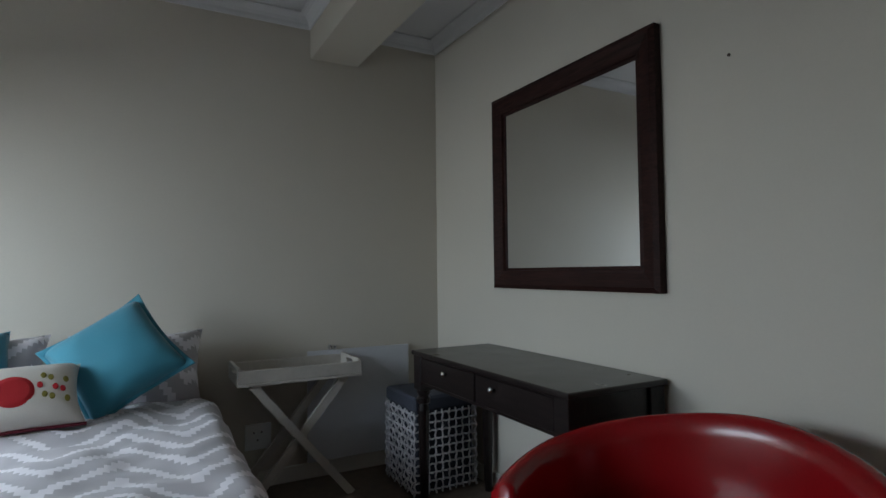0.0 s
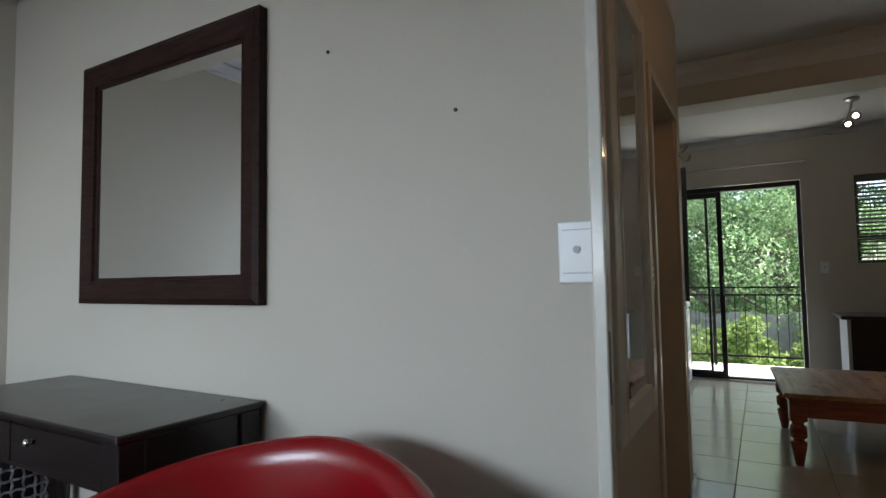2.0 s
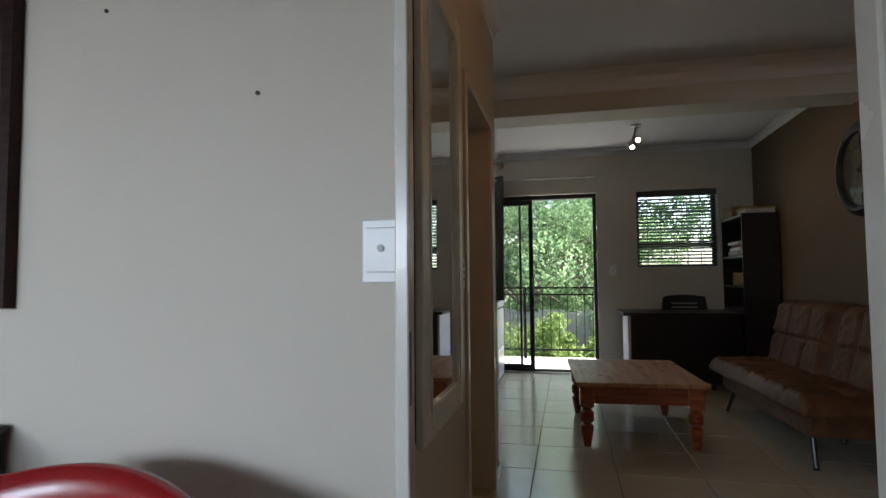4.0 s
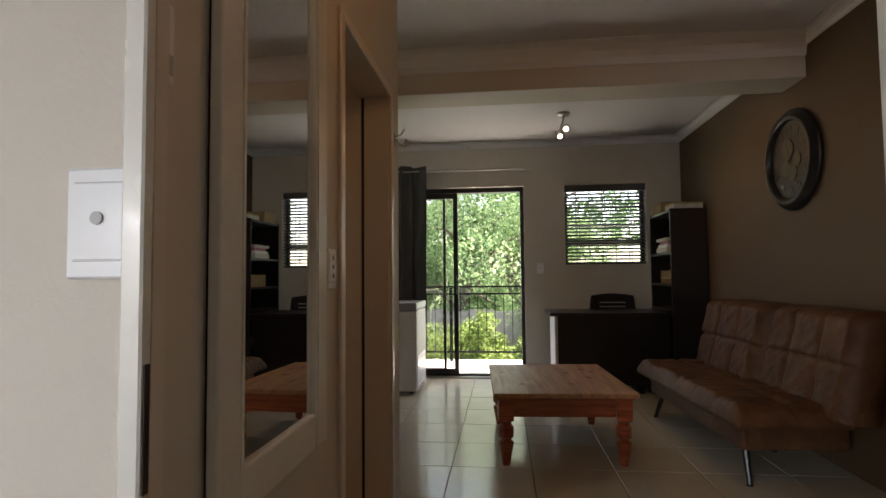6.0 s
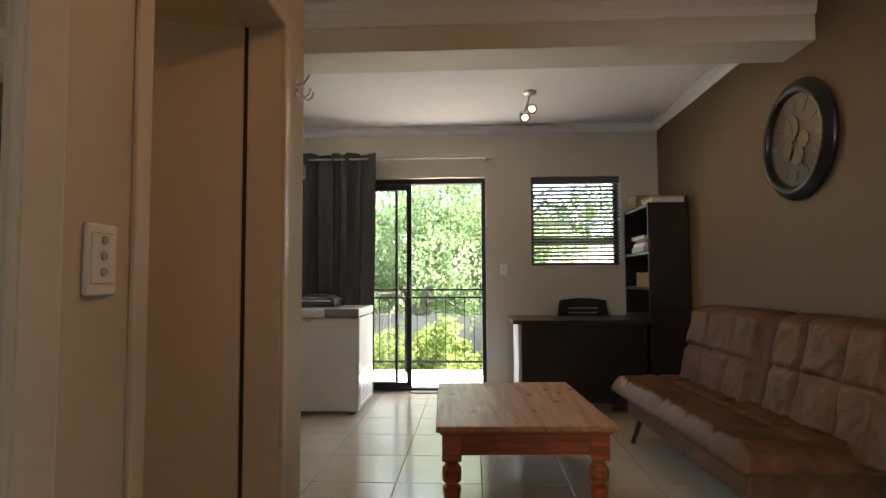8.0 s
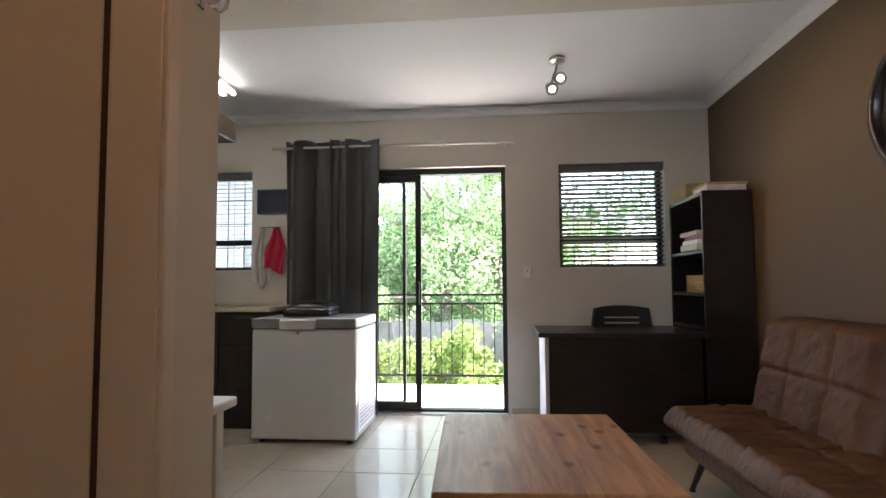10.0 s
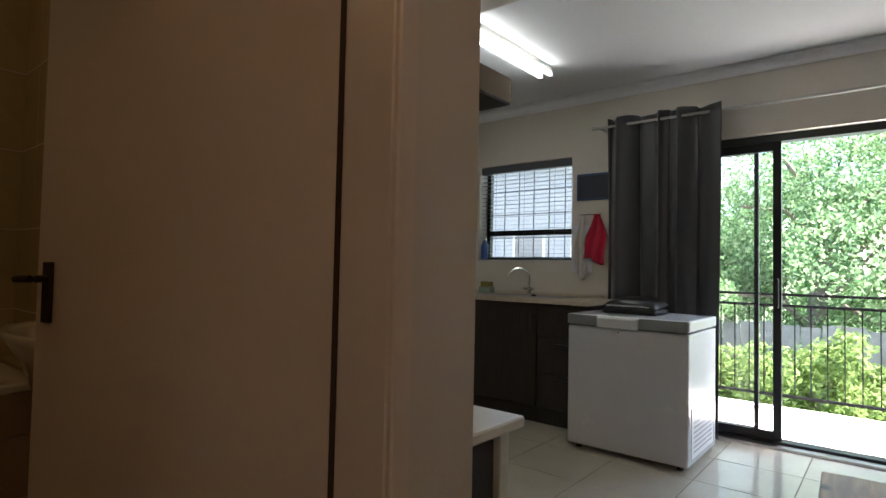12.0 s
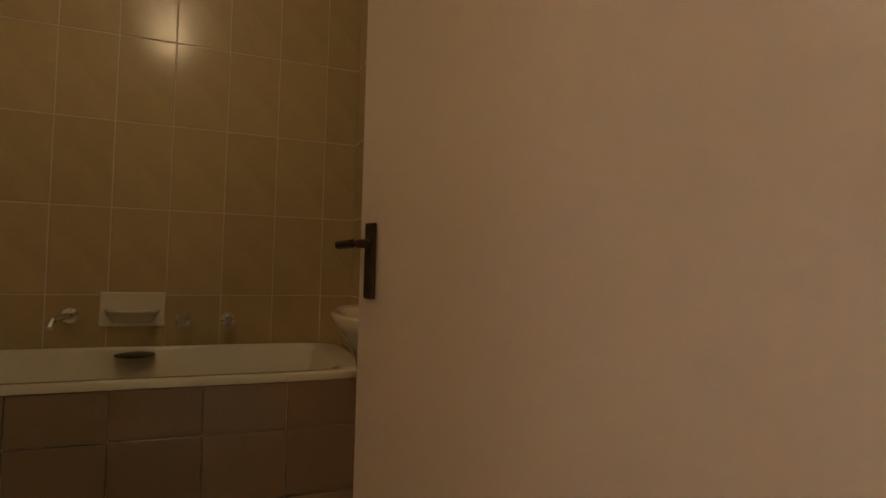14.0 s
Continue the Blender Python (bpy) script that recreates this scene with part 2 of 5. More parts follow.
M_steel = mat("brushed_steel", (0.5, 0.48, 0.45), 0.3, 1.0, vary=0.08)
M_bronze = mat("dark_bronze", (0.07, 0.05, 0.04), 0.38, 0.8, vary=0.1)
M_plastic = mat("white_plastic", (0.78, 0.79, 0.8), 0.3, vary=0.02)
M_greyplastic = mat("grey_plastic", (0.42, 0.42, 0.42), 0.4, vary=0.03)
M_silver = mat("silver_lid_band", (0.24, 0.24, 0.24), 0.35, 0.3, vary=0.04)
M_freezer = mat("white_freezer_enamel", (0.66, 0.66, 0.68), 0.25, vary=0.02, bump=0.05, grain=120, coat=0.3)
M_blackplastic = mat("black_plastic", (0.012, 0.012, 0.013), 0.3, vary=0.1)
M_mesh = mat("black_mesh_fabric", (0.018, 0.018, 0.02), 0.75, vary=0.2, bump=0.4, grain=300)
M_curtain = mat("charcoal_satin", (0.036, 0.036, 0.037), 0.5, vary=0.12, scale=12, bump=0.1, grain=300, sheen=0.3)
M_blind = mat("grey_blind_slat", (0.11, 0.115, 0.125), 0.45, vary=0.05)
M_counter = mat("cream_worktop", (0.55, 0.48, 0.36), 0.3, vary=0.15, scale=40, grain=160)
M_cloth_red = mat("crimson_towel", (0.55, 0.02, 0.06), 0.9, vary=0.15, bump=0.5, grain=200)
M_cloth_white = mat("white_towel", (0.62, 0.6, 0.55), 0.9, vary=0.08, bump=0.5, grain=200)
M_blue = mat("blue_board_frame", (0.03, 0.07, 0.16), 0.4)
M_slate = mat("dark_slate_board", (0.02, 0.026, 0.04), 0.5)
M_teal = mat("teal_cotton", (0.03, 0.22, 0.30), 0.75, vary=0.1, bump=0.35, grain=240, sheen=0.3)
M_chev = chevron("chevron_cotton", (0.48, 0.45, 0.47), (0.84, 0.80, 0.83))
M_cushion = mat("cream_cotton", (0.62, 0.58, 0.52), 0.85, vary=0.06, bump=0.3, grain=240)
M_cushred = mat("red_applique", (0.42, 0.01, 0.015), 0.85, vary=0.1, bump=0.3, grain=240)
M_maroon = mat("maroon_piping", (0.12, 0.008, 0.02), 0.85)
M_olive = mat("olive_applique", (0.2, 0.17, 0.03), 0.85)
M_tray = mat("whitewashed_tray", (0.55, 0.51, 0.46), 0.5, vary=0.08, scale=14, bump=0.15)
M_board = mat("white_melamine", (0.62, 0.63, 0.66), 0.4, vary=0.03)
M_wicker = mat("grey_wicker", (0.55, 0.53, 0.55), 0.7, vary=0.25, scale=30, bump=0.4)
M_lining = mat("navy_lining", (0.05, 0.055, 0.075), 0.85, vary=0.1, bump=0.3, grain=200)
M_rattan = mat("golden_rattan", (0.42, 0.29, 0.13), 0.6, vary=0.35, scale=40, bump=0.6, grain=90)
M_paper = mat("paper_stack", (0.6, 0.57, 0.52), 0.8, vary=0.2, scale=30)
M_pinkpaper = mat("pink_folder", (0.45, 0.2, 0.24), 0.7)
M_ceramic = mat("white_ceramic", (0.72, 0.68, 0.58), 0.1, vary=0.02, coat=0.4)
M_clockface = mat("aged_clock_face", (0.022, 0.022, 0.018), 0.35, vary=0.5, scale=9, coat=0.5)
M_clockmark = mat("tarnished_brass", (0.085, 0.078, 0.052), 0.4, 0.4)
M_tube = glow("fluorescent_tube", (0.95, 1.0, 0.95), 1.5)
M_bulb = glow("warm_bulb", (1.0, 0.9, 0.7), 2.2)
M_shade = glow("opal_glass_shade", (1.0, 0.72, 0.42), 0.2)
M_balcony = mat("pale_balcony_tile", (0.66, 0.64, 0.6), 0.5, vary=0.06, scale=4)
M_fence = mat("grey_fence_board", (0.20, 0.195, 0.18), 0.9, vary=0.25, scale=8, bump=0.5)
M_sage = mat("grey_green_plastic", (0.22, 0.27, 0.22), 0.4)
M_soap = mat("blue_soap_bottle", (0.08, 0.16, 0.42), 0.25)
M_bark = mat("grey_bark", (0.16, 0.13, 0.10), 0.9, vary=0.3, scale=14, bump=0.8)
M_leaf = leafy("mid_green_leaves", (0.07, 0.15, 0.06), (0.34, 0.46, 0.25), 0.62)
M_leaf_deep = leafy("deep_green_leaves", (0.03, 0.08, 0.03), (0.13, 0.24, 0.09), 0.5)
M_bush = leafy("lime_bush_leaves", (0.10, 0.16, 0.05), (0.27, 0.36, 0.13), 0.45)
M_lawn = mat("garden_ground", (0.06, 0.085, 0.03), 0.95, vary=0.4, scale=1.5)
M_house = mat("pale_render", (0.34, 0.33, 0.31), 0.9, vary=0.08)

# ---- building helpers ----
ORIGIN = {}


def thing(name, base, label="", category="", group="", kind=""):
    ob = new(name)
    ob.location = base
    ob.empty_display_size = 0.1
    ORIGIN[ob] = Vector(base)
    return tagged(ob, label, category, group, kind)


def part(name, bm, material, parent=None, label="", local=False, smooth=False, kind="", category=""):
    """One mesh object. The bmesh is in world places, or in the parent's own where local."""
    at = ORIGIN.get(parent, Vector()) if parent is not None else Vector()
    if not local:
        bmesh.ops.translate(bm, verts=bm.verts, vec=-at)
    me = bpy.data.meshes.new(name)
    bm.to_mesh(me)
    bm.free()
    me.materials.append(material)
    if smooth:
        for p in me.polygons:
            p.use_smooth = True
    ob = new(name, me)
    ob.parent = parent
    ORIGIN[ob] = at
    return tagged(ob, label, category, "", kind)


def box(x0, x1, y0, y1, z0, z1, bevel=0.0, bm=None, seg=1):
    own = bmesh.new()
    bmesh.ops.create_cube(own, size=1)
    bmesh.ops.scale(own, verts=own.verts, vec=(x1 - x0, y1 - y0, z1 - z0))
    bmesh.ops.translate(own, verts=own.verts, vec=((x0 + x1) / 2, (y0 + y1) / 2, (z0 + z1) / 2))
    if bevel:
        bmesh.ops.bevel(own, geom=own.edges[:], offset=bevel, segments=seg, affect="EDGES", profile=0.5)
    return join(bm, own)


def join(bm, own):
    if bm is None:
        return own
    me = bpy.data.meshes.new("tmp")
    own.to_mesh(me)
    own.free()
    bm.from_mesh(me)
    bpy.data.meshes.remove(me)
    return bm


def boxes(*rows, bevel=0.0):
    bm = bmesh.new()
    for r in rows:
        box(*r, bevel=bevel, bm=bm)
    return bm


def rod(a, b, r0, r1=None, seg=12, bm=None):
    a, b = Vector(a), Vector(b)
    own = bmesh.new()
    bmesh.ops.create_cone(own, cap_ends=True, segments=seg, radius1=r0, radius2=r0 if r1 is None else r1, depth=(b - a).length)
    m = Matrix.Translation((a + b) / 2) @ (b - a).to_track_quat("Z", "Y").to_matrix().to_4x4()
    bmesh.ops.transform(own, matrix=m, verts=own.verts)
    return join(bm, own)


def lathe(profile, centre, seg=20, axis="Z", bm=None):
    """Turned from (radius, height) pairs about an axis through centre."""
    own = bmesh.new()
    rings = []
    for r, h in profile:
        ring = []
        for k in range(seg):
            a = 2 * math.pi * k / seg
            c, s = r * math.cos(a), r * math.sin(a)
            p = {"Z": (c, s, h), "X": (h, c, s), "Y": (s, h, c)}[axis]
            ring.append(own.verts.new(Vector(centre) + Vector(p)))
        rings.append(ring)
    for a, b in zip(rings, rings[1:]):
        for k in range(seg):
            own.faces.new((a[k], a[(k + 1) % seg], b[(k + 1) % seg], b[k]))
    own.faces.new(list(reversed(rings[0])))
    own.faces.new(rings[-1])
    bmesh.ops.recalc_face_normals(own, faces=own.faces)
    return join(bm, own)


def tube(points, r, seg=8, bm=None):
    """A bent rod through the points."""
    own = bmesh.new()
    pts = [Vector(p) for p in points]
    rings = []
    for i, p in enumerate(pts):
        d = (pts[min(i + 1, len(pts) - 1)] - pts[max(i - 1, 0)]).normalized()
        q = d.to_track_quat("Z", "Y").to_matrix()
        rings.append([own.verts.new(p + q @ Vector((r * math.cos(2 * math.pi * k / seg), r * math.sin(2 * math.pi * k / seg), 0))) for k in range(seg)])
    for a, b in zip(rings, rings[1:]):
        best = min(range(seg), key=lambda o: (a[0].co - b[o].co).length)
        for k in range(seg):
            own.faces.new((a[k], a[(k + 1) % seg], b[(k + 1 + best) % seg], b[(k + best) % seg]))
    own.faces.new(list(reversed(rings[0])))
    own.faces.new(rings[-1])
    bmesh.ops.recalc_face_normals(own, faces=own.faces)
    return join(bm, own)


def sheet(nu, nv, place, thick=0.0, closed=False):
    """A grid whose points are place(u, v), with u and v from 0 to 1, given thickness along its normals."""
    bm = bmesh.new()
    g = [[bm.verts.new(place(i / nu, j / nv)) for j in range(nv + 1)] for i in range(nu + 1)]
    for i in range(nu):
        for j in range(nv):
            bm.faces.new((g[i][j], g[i + 1][j], g[i + 1][j + 1], g[i][j + 1]))
    if thick:
        bm.normal_update()
        h = [[bm.verts.new(v.co - v.normal * thick) for v in row] for row in g]
        for i in range(nu):
            for j in range(nv):
                bm.faces.new((h[i][j], h[i][j + 1], h[i + 1][j + 1], h[i + 1][j]))
        rim = [(i, 0) for i in range(nu)] + [(nu, j) for j in range(nv)] + [(i, nv) for i in range(nu, 0, -1)] + [(0, j) for j in range(nv, 0, -1)]
        for (a, b), (c, d) in zip(rim, rim[1:] + rim[:1]):
            bm.faces.new((g[a][b], g[c][d], h[c][d], h[a][b]))
    bmesh.ops.recalc_face_normals(bm, faces=bm.faces)
    return bm


def pad(sx, sy, sz, n=14, puff=2.6, crease=None):
    """A stuffed cushion round the origin: plump in the middle, thin at the edge."""
    bm = bmesh.new()
    bmesh.ops.create_grid(bm, x_segments=n, y_segments=n, size=0.5)
    top = bm.verts[:]
    ret = bmesh.ops.duplicate(bm, geom=bm.verts[:] + bm.edges[:] + bm.faces[:])
    low = [v for v in ret["geom"] if isinstance(v, bmesh.types.BMVert)]
    for sign, group in ((1, top), (-1, low)):
        for v in group:
            u, w = 2 * v.co.x, 2 * v.co.y
            h = (max(0, 1 - abs(u) ** puff) * max(0, 1 - abs(w) ** puff)) ** 0.45
            pinch = 1 - 0.1 * (1 - u * u) * abs(w) ** 3
            pinch2 = 1 - 0.1 * (1 - w * w) * abs(u) ** 3
            wob = noise.noise(Vector((u * 2.1 + sx * 9, w * 2.1, sign))) * 0.09 + noise.noise(Vector((u * 6 + sx * 7, w * 5, sign * 3))) * 0.05 * max(abs(u), abs(w))
            v.co = Vector((u * 0.5 * sx * pinch2, w * 0.5 * sy * pinch, sign * (0.5 * sz * h * (1 + wob) + 0.004)))
    bmesh.ops.remove_doubles(bm, verts=bm.verts, dist=0.009)
    bmesh.ops.recalc_face_normals(bm, faces=bm.faces)
    return bm


def moved(bm, m):
    bmesh.ops.transform(bm, matrix=m, verts=bm.verts)
    return bm


def cornice(name, a, b, inward, z, drop=0.07, parent=None):
    """A plaster cove along a wall from a to b, bulging inward."""
    a, b, n = Vector((*a, z)), Vector((*b, z)), Vector((*inward, 0))
    prof = [(0, 0), (0, -drop), (0.008, -drop), (0.012, -drop + 0.012)]
    prof += [(0.012 + (drop - 0.02) * (1 - math.cos(t)) , -drop + 0.012 + (drop - 0.02) * math.sin(t)) for t in (0.3, 0.7, 1.1, 1.45)]
    prof += [(drop, -0.008), (drop, 0)]
    bm = bmesh.new()
    ends = [[bm.verts.new(p + n * u + Vector((0, 0, w - 0.003))) for u, w in prof] for p in (a, b)]
    k = len(prof)
    for i in range(k):
        bm.faces.new((ends[0][i], ends[0][(i + 1) % k], ends[1][(i + 1) % k], ends[1][i]))
    bm.faces.new(ends[0])
    bm.faces.new(list(reversed(ends[1])))
    bmesh.ops.recalc_face_normals(bm, faces=bm.faces)
    ob = part(name, bm, M_ceil)
    return tagged(ob, "white plaster cove cornice under the ceiling", "cornice", kind="structure")


def structure(name, bm, material, label, category):
    return tagged(part(name, bm, material), label, category, kind="structure")


# ---- the large structure ----
CEIL = 2.6
XW, XE = -3.0, 2.41          # kitchen's west wall, living room's east wall
YN = 7.2                     # inner face of the north wall
YM0, YM1 = 1.775, 1.85       # bedroom's north wall
BW = -2.76                   # bedroom's west wall
BS = -2.0                    # bedroom's south wall
BX = -2.425                  # bathroom's west wall

structure("floor_slab", box(XW - 0.2, XE + 0.2, 1.815, YN + 0.14, -0.12, -0.004), M_grout, "brown cement bed under the floor tiles", "floor")
structure("floor_bedroom", box(BW - 0.2, 2.6, BS - 0.2, 1.813, -0.12, 0.0), M_carpet, "brown carpet on the bedroom floor", "floor")
structure("ceiling_living", box(XW - 0.2, XE + 0.2, 1.84, YN + 0.25, CEIL, CEIL + 0.12), M_ceil, "smooth white plaster ceiling", "ceiling")
structure("ceiling_bedroom", box(BW - 0.2, 2.6, BS - 0.2, 1.838, CEIL, CEIL + 0.12), M_ceil, "smooth white plaster ceiling of the bedroom", "ceiling")

# north wall with the glass door and two windows
DX0, DX1, DZ = -0.76, 0.748, 2.1
W1 = (1.19, 2.05, 1.217, 2.097)
W2 = (-2.43, -1.487, 1.22, 2.1)
y0, y1 = YN, YN + 0.22
structure("wall_north", boxes(
    (XW - 0.2, W2[0], y0, y1, -0.1, CEIL), (W2[0], W2[1], y0, y1, -0.1, W2[2]), (W2[0], W2[1], y0, y1, W2[3], CEIL),
    (W2[1], DX0, y0, y1, -0.1, CEIL), (DX0, DX1, y0, y1, DZ, CEIL), (DX1, W1[0], y0, y1, -0.1, CEIL),
    (W1[0], W1[1], y0, y1, -0.1, W1[2]), (W1[0], W1[1], y0, y1, W1[3], CEIL), (W1[1], XE + 0.2, y0, y1, -0.1, CEIL)),
    M_wall, "cream painted plaster wall with a glass door and windows", "wall")
structure("wall_east", box(XE, XE + 0.2, 1.852, YN, -0.1, CEIL), M_brown, "dark brown painted feature wall behind the sofa", "wall")
structure("wall_west", box(XW - 0.2, XW, 3.8, YN, -0.1, CEIL), M_wall, "cream painted kitchen wall", "wall")
# wall between bedroom and the rest, with the bedroom's doorway
OX1, OZ = 0.995, 2.06
structure("wall_bedroom_north", boxes((BW - 0.2, 0.012, YM0, YM1, -0.1, CEIL), (0.012, OX1, YM0, YM1, OZ, CEIL), (OX1, XE + 0.2, YM0, YM1, -0.1, CEIL)),
          M_wall, "cream painted wall with the bedroom doorway", "wall")
structure("wall_bedroom_west", box(BW - 0.2, BW, BS, YM0, -0.1, CEIL), M_wall, "cream painted wall at the head of the bed", "wall")
SW = (-2.65, -0.75, 0.85, 2.05)
structure("wall_bedroom_south", boxes((BW - 0.2, SW[0], BS - 0.2, BS, -0.1, CEIL), (SW[0], SW[1], BS - 0.2, BS, -0.1, SW[2]), (SW[0], SW[1], BS - 0.2, BS, SW[3], CEIL),
                                      (SW[1], 2.6, BS - 0.2, BS, -0.1, CEIL)), M_wall, "cream painted wall with the bedroom window", "wall")
structure("wall_bedroom_east", box(2.4, 2.6, BS, YM0, -0.1, CEIL), M_wall, "cream painted bedroom wall", "wall")
# passage wall with the bathroom doorway, and the wall between bathroom and kitchen
BY0, BY1, BZ = 2.82, 3.575, 1.94
structure("wall_passage", boxes((-0.124, 0, YM1, BY0, -0.1, CEIL), (-0.124, 0, BY0, BY1, BZ, CEIL), (-0.124, 0, BY1, 3.796, -0.1, CEIL)),
          M_wall, "cream painted passage wall with the bathroom doorway", "wall")
structure("wall_kitchen_south", box(XW, -0.124, 3.69, 3.796, -0.1, CEIL), M_wall, "cream painted wall between kitchen and bathroom", "wall")
structure("wall_bathroom_west", box(BX - 0.16, BX - 0.0018, YM1, 3.69, -0.1, CEIL), M_bgrout, "bathroom wall with pale grout behind the tiles", "wall")
# beams
structure("beam_living", box(XW, XE, 4.72, 5.02, 2.33, CEIL - 0.001, 0.004), M_wall, "cream plastered beam across the living room ceiling", "beam")
structure("beam_bedroom", box(BW, 2.4, 0.965, 1.25, 2.36, CEIL - 0.001, 0.004), M_wall, "cream plastered beam across the bedroom ceiling", "beam")
for k, (a, b, n) in enumerate((((XW, YN), (XE, YN), (0, -1)), ((XE, 5.02), (XE, YN), (-1, 0)), ((XE, YM1), (XE, 4.72), (-1, 0)), ((XW, 4.72), (XE, 4.72), (0, -1)),
                               ((0, YM1), (0, 3.796), (1, 0)), ((XW, 5.02), (XE, 5.02), (0, 1)))):
    cornice("cornice", a, b, n, CEIL, 0.07 if k != 3 else 0.13)
for a, b, n in (((BW, 1.25), (BW, YM0), (1, 0)), ((BW, BS), (BW, 0.965), (1, 0)), ((BW, YM0), (2.4, YM0), (0, -1)), ((BW, 0.965), (2.4, 0.965), (0, -1)), ((BW, BS), (2.4, BS), (0, 1))):
    cornice("cornice", a, b, n, CEIL, 0.07)
for a in ((BW + 0.001, BW + 0.015, BS, YM0), ):
    structure("baseboard", box(a[0], a[1], a[2], a[3], 0, 0.085, 0.003), M_white, "white painted skirting board", "skirting")
structure("baseboard", box(BW + 0.015, 0.03, YM0 - 0.014, YM0 - 0.001, 0, 0.085, 0.003), M_white, "white painted skirting board", "skirting")
for a in ((DX1 + 0.03, XE, YN - 0.012, YN - 0.001), (0.001, 0.012, 3.64, 3.796), (-0.6, 0.012, 3.797, 3.808)):
    structure("baseboard", box(*a, 0, 0.07, 0.003), M_tile, "cream tile skirting", "skirting")


def steel_door_frame(name, axis, a0, a1, face_lo, face_hi, top, label):
    """A pressed steel frame lining a doorway: faces lap the wall, with a rebate in the reveal."""
    f = thing(name, ((a0 + a1) / 2, (face_lo + face_hi) / 2, 0) if axis == "x" else ((face_lo + face_hi) / 2, (a0 + a1) / 2, 0), label, "door frame", kind="structure")
    w, t, mid = 0.036, 0.014, (face_lo + face_hi) / 2

    def put(n, u0, u1, v0, v1, z0, z1):
        bm = box(u0, u1, v0, v1, z0, z1, 0.003) if axis == "x" else box(v0, v1, u0, u1, z0, z1, 0.003)
        part(n, bm, M_door, f)
    lo, hi = face_lo - t, face_hi + t
    for s, e in ((a0, 1), (a1, -1)):
        put("jamb", *sorted((s - e * w, s + e * 0.006)), lo, face_lo - 0.0005, 0, top + w)
        put("jamb", *sorted((s - e * w, s + e * 0.006)), face_hi + 0.0005, hi, 0, top + w)
        put("reveal", *sorted((s + e * 0.0005, s + e * 0.006)), face_lo, face_hi, 0, top)
        if e == 1:
            put("stop", s + 0.0062, s + 0.02, mid - 0.03, mid + 0.03, 0, top - 0.006)
        else:
            # Added dark strip: draws the shade of the hinge gap, no real seal.
            part("rubber_seal", box(face_lo - 0.003, face_lo + 0.009, s - 0.0095, s - 0.0063, 0, top - 0.007), M_seam, f, "dark strip standing in for the shade in the hinge gap")
    put("head", a0 + 0.006, a1 - 0.006, lo, hi, top - 0.006, top - 0.0005)
    put("head", a0 + 0.0065, a1 - 0.0065, lo, face_lo - 0.0005, top, top + w)
    put("head", a0 + 0.0065, a1 - 0.0065, face_hi + 0.0005, hi, top, top + w)
    return f


def bedroom_frame():
    f = thing("door_frame_bedroom", (0.5, 1.8, 0), "white enamelled steel frame of the bedroom doorway", "door frame", kind="structure")
    part("jamb", box(0.034, 0.064, YM0 - 0.016, YM0 + 0.006, 0, OZ, 0.003), M_white, f)
    part("jamb_filler", box(0.0118, 0.0335, YM0, YM0 + 0.016, 0, OZ - 0.0205), M_wall, f)
    part("reveal", box(0.0125, 0.03, YM0 + 0.0165, YM1 - 0.004, 0, OZ, 0.002), M_door, f)
    part("jamb", box(OX1 - 0.012, OX1 - 0.0005, YM0 - 0.002, YM1 + 0.004, 0, OZ, 0.002), M_white, f)
    part("head", box(0.0305, OX1 - 0.0125, YM0 - 0.014, YM1 + 0.01, OZ - 0.02, OZ - 0.0005, 0.003), M_white, f)
    part("strike_plate", box(0.0645, 0.066, YM0 - 0.01, YM0 + 0.001, 0.84, 1.0), M_bronze, f, "dark metal strike plate")
    part("rebate", box(0.0345, 0.0635, YM0 + 0.0065, YM0 + 0.034, 0, OZ - 0.0205), M_door, f, "cream painted rebate")
    for z in (1.5, 1.9):
        part("buffer", rod((0.064, YM0 + 0.002, z), (0.069, YM0 + 0.002, z), 0.005), M_plastic, f)


bedroom_frame()
steel_door_frame("door_frame_bathroom", "y", BY0, BY1, -0.124, 0.0, BZ, "cream enamelled steel frame of the bathroom doorway")


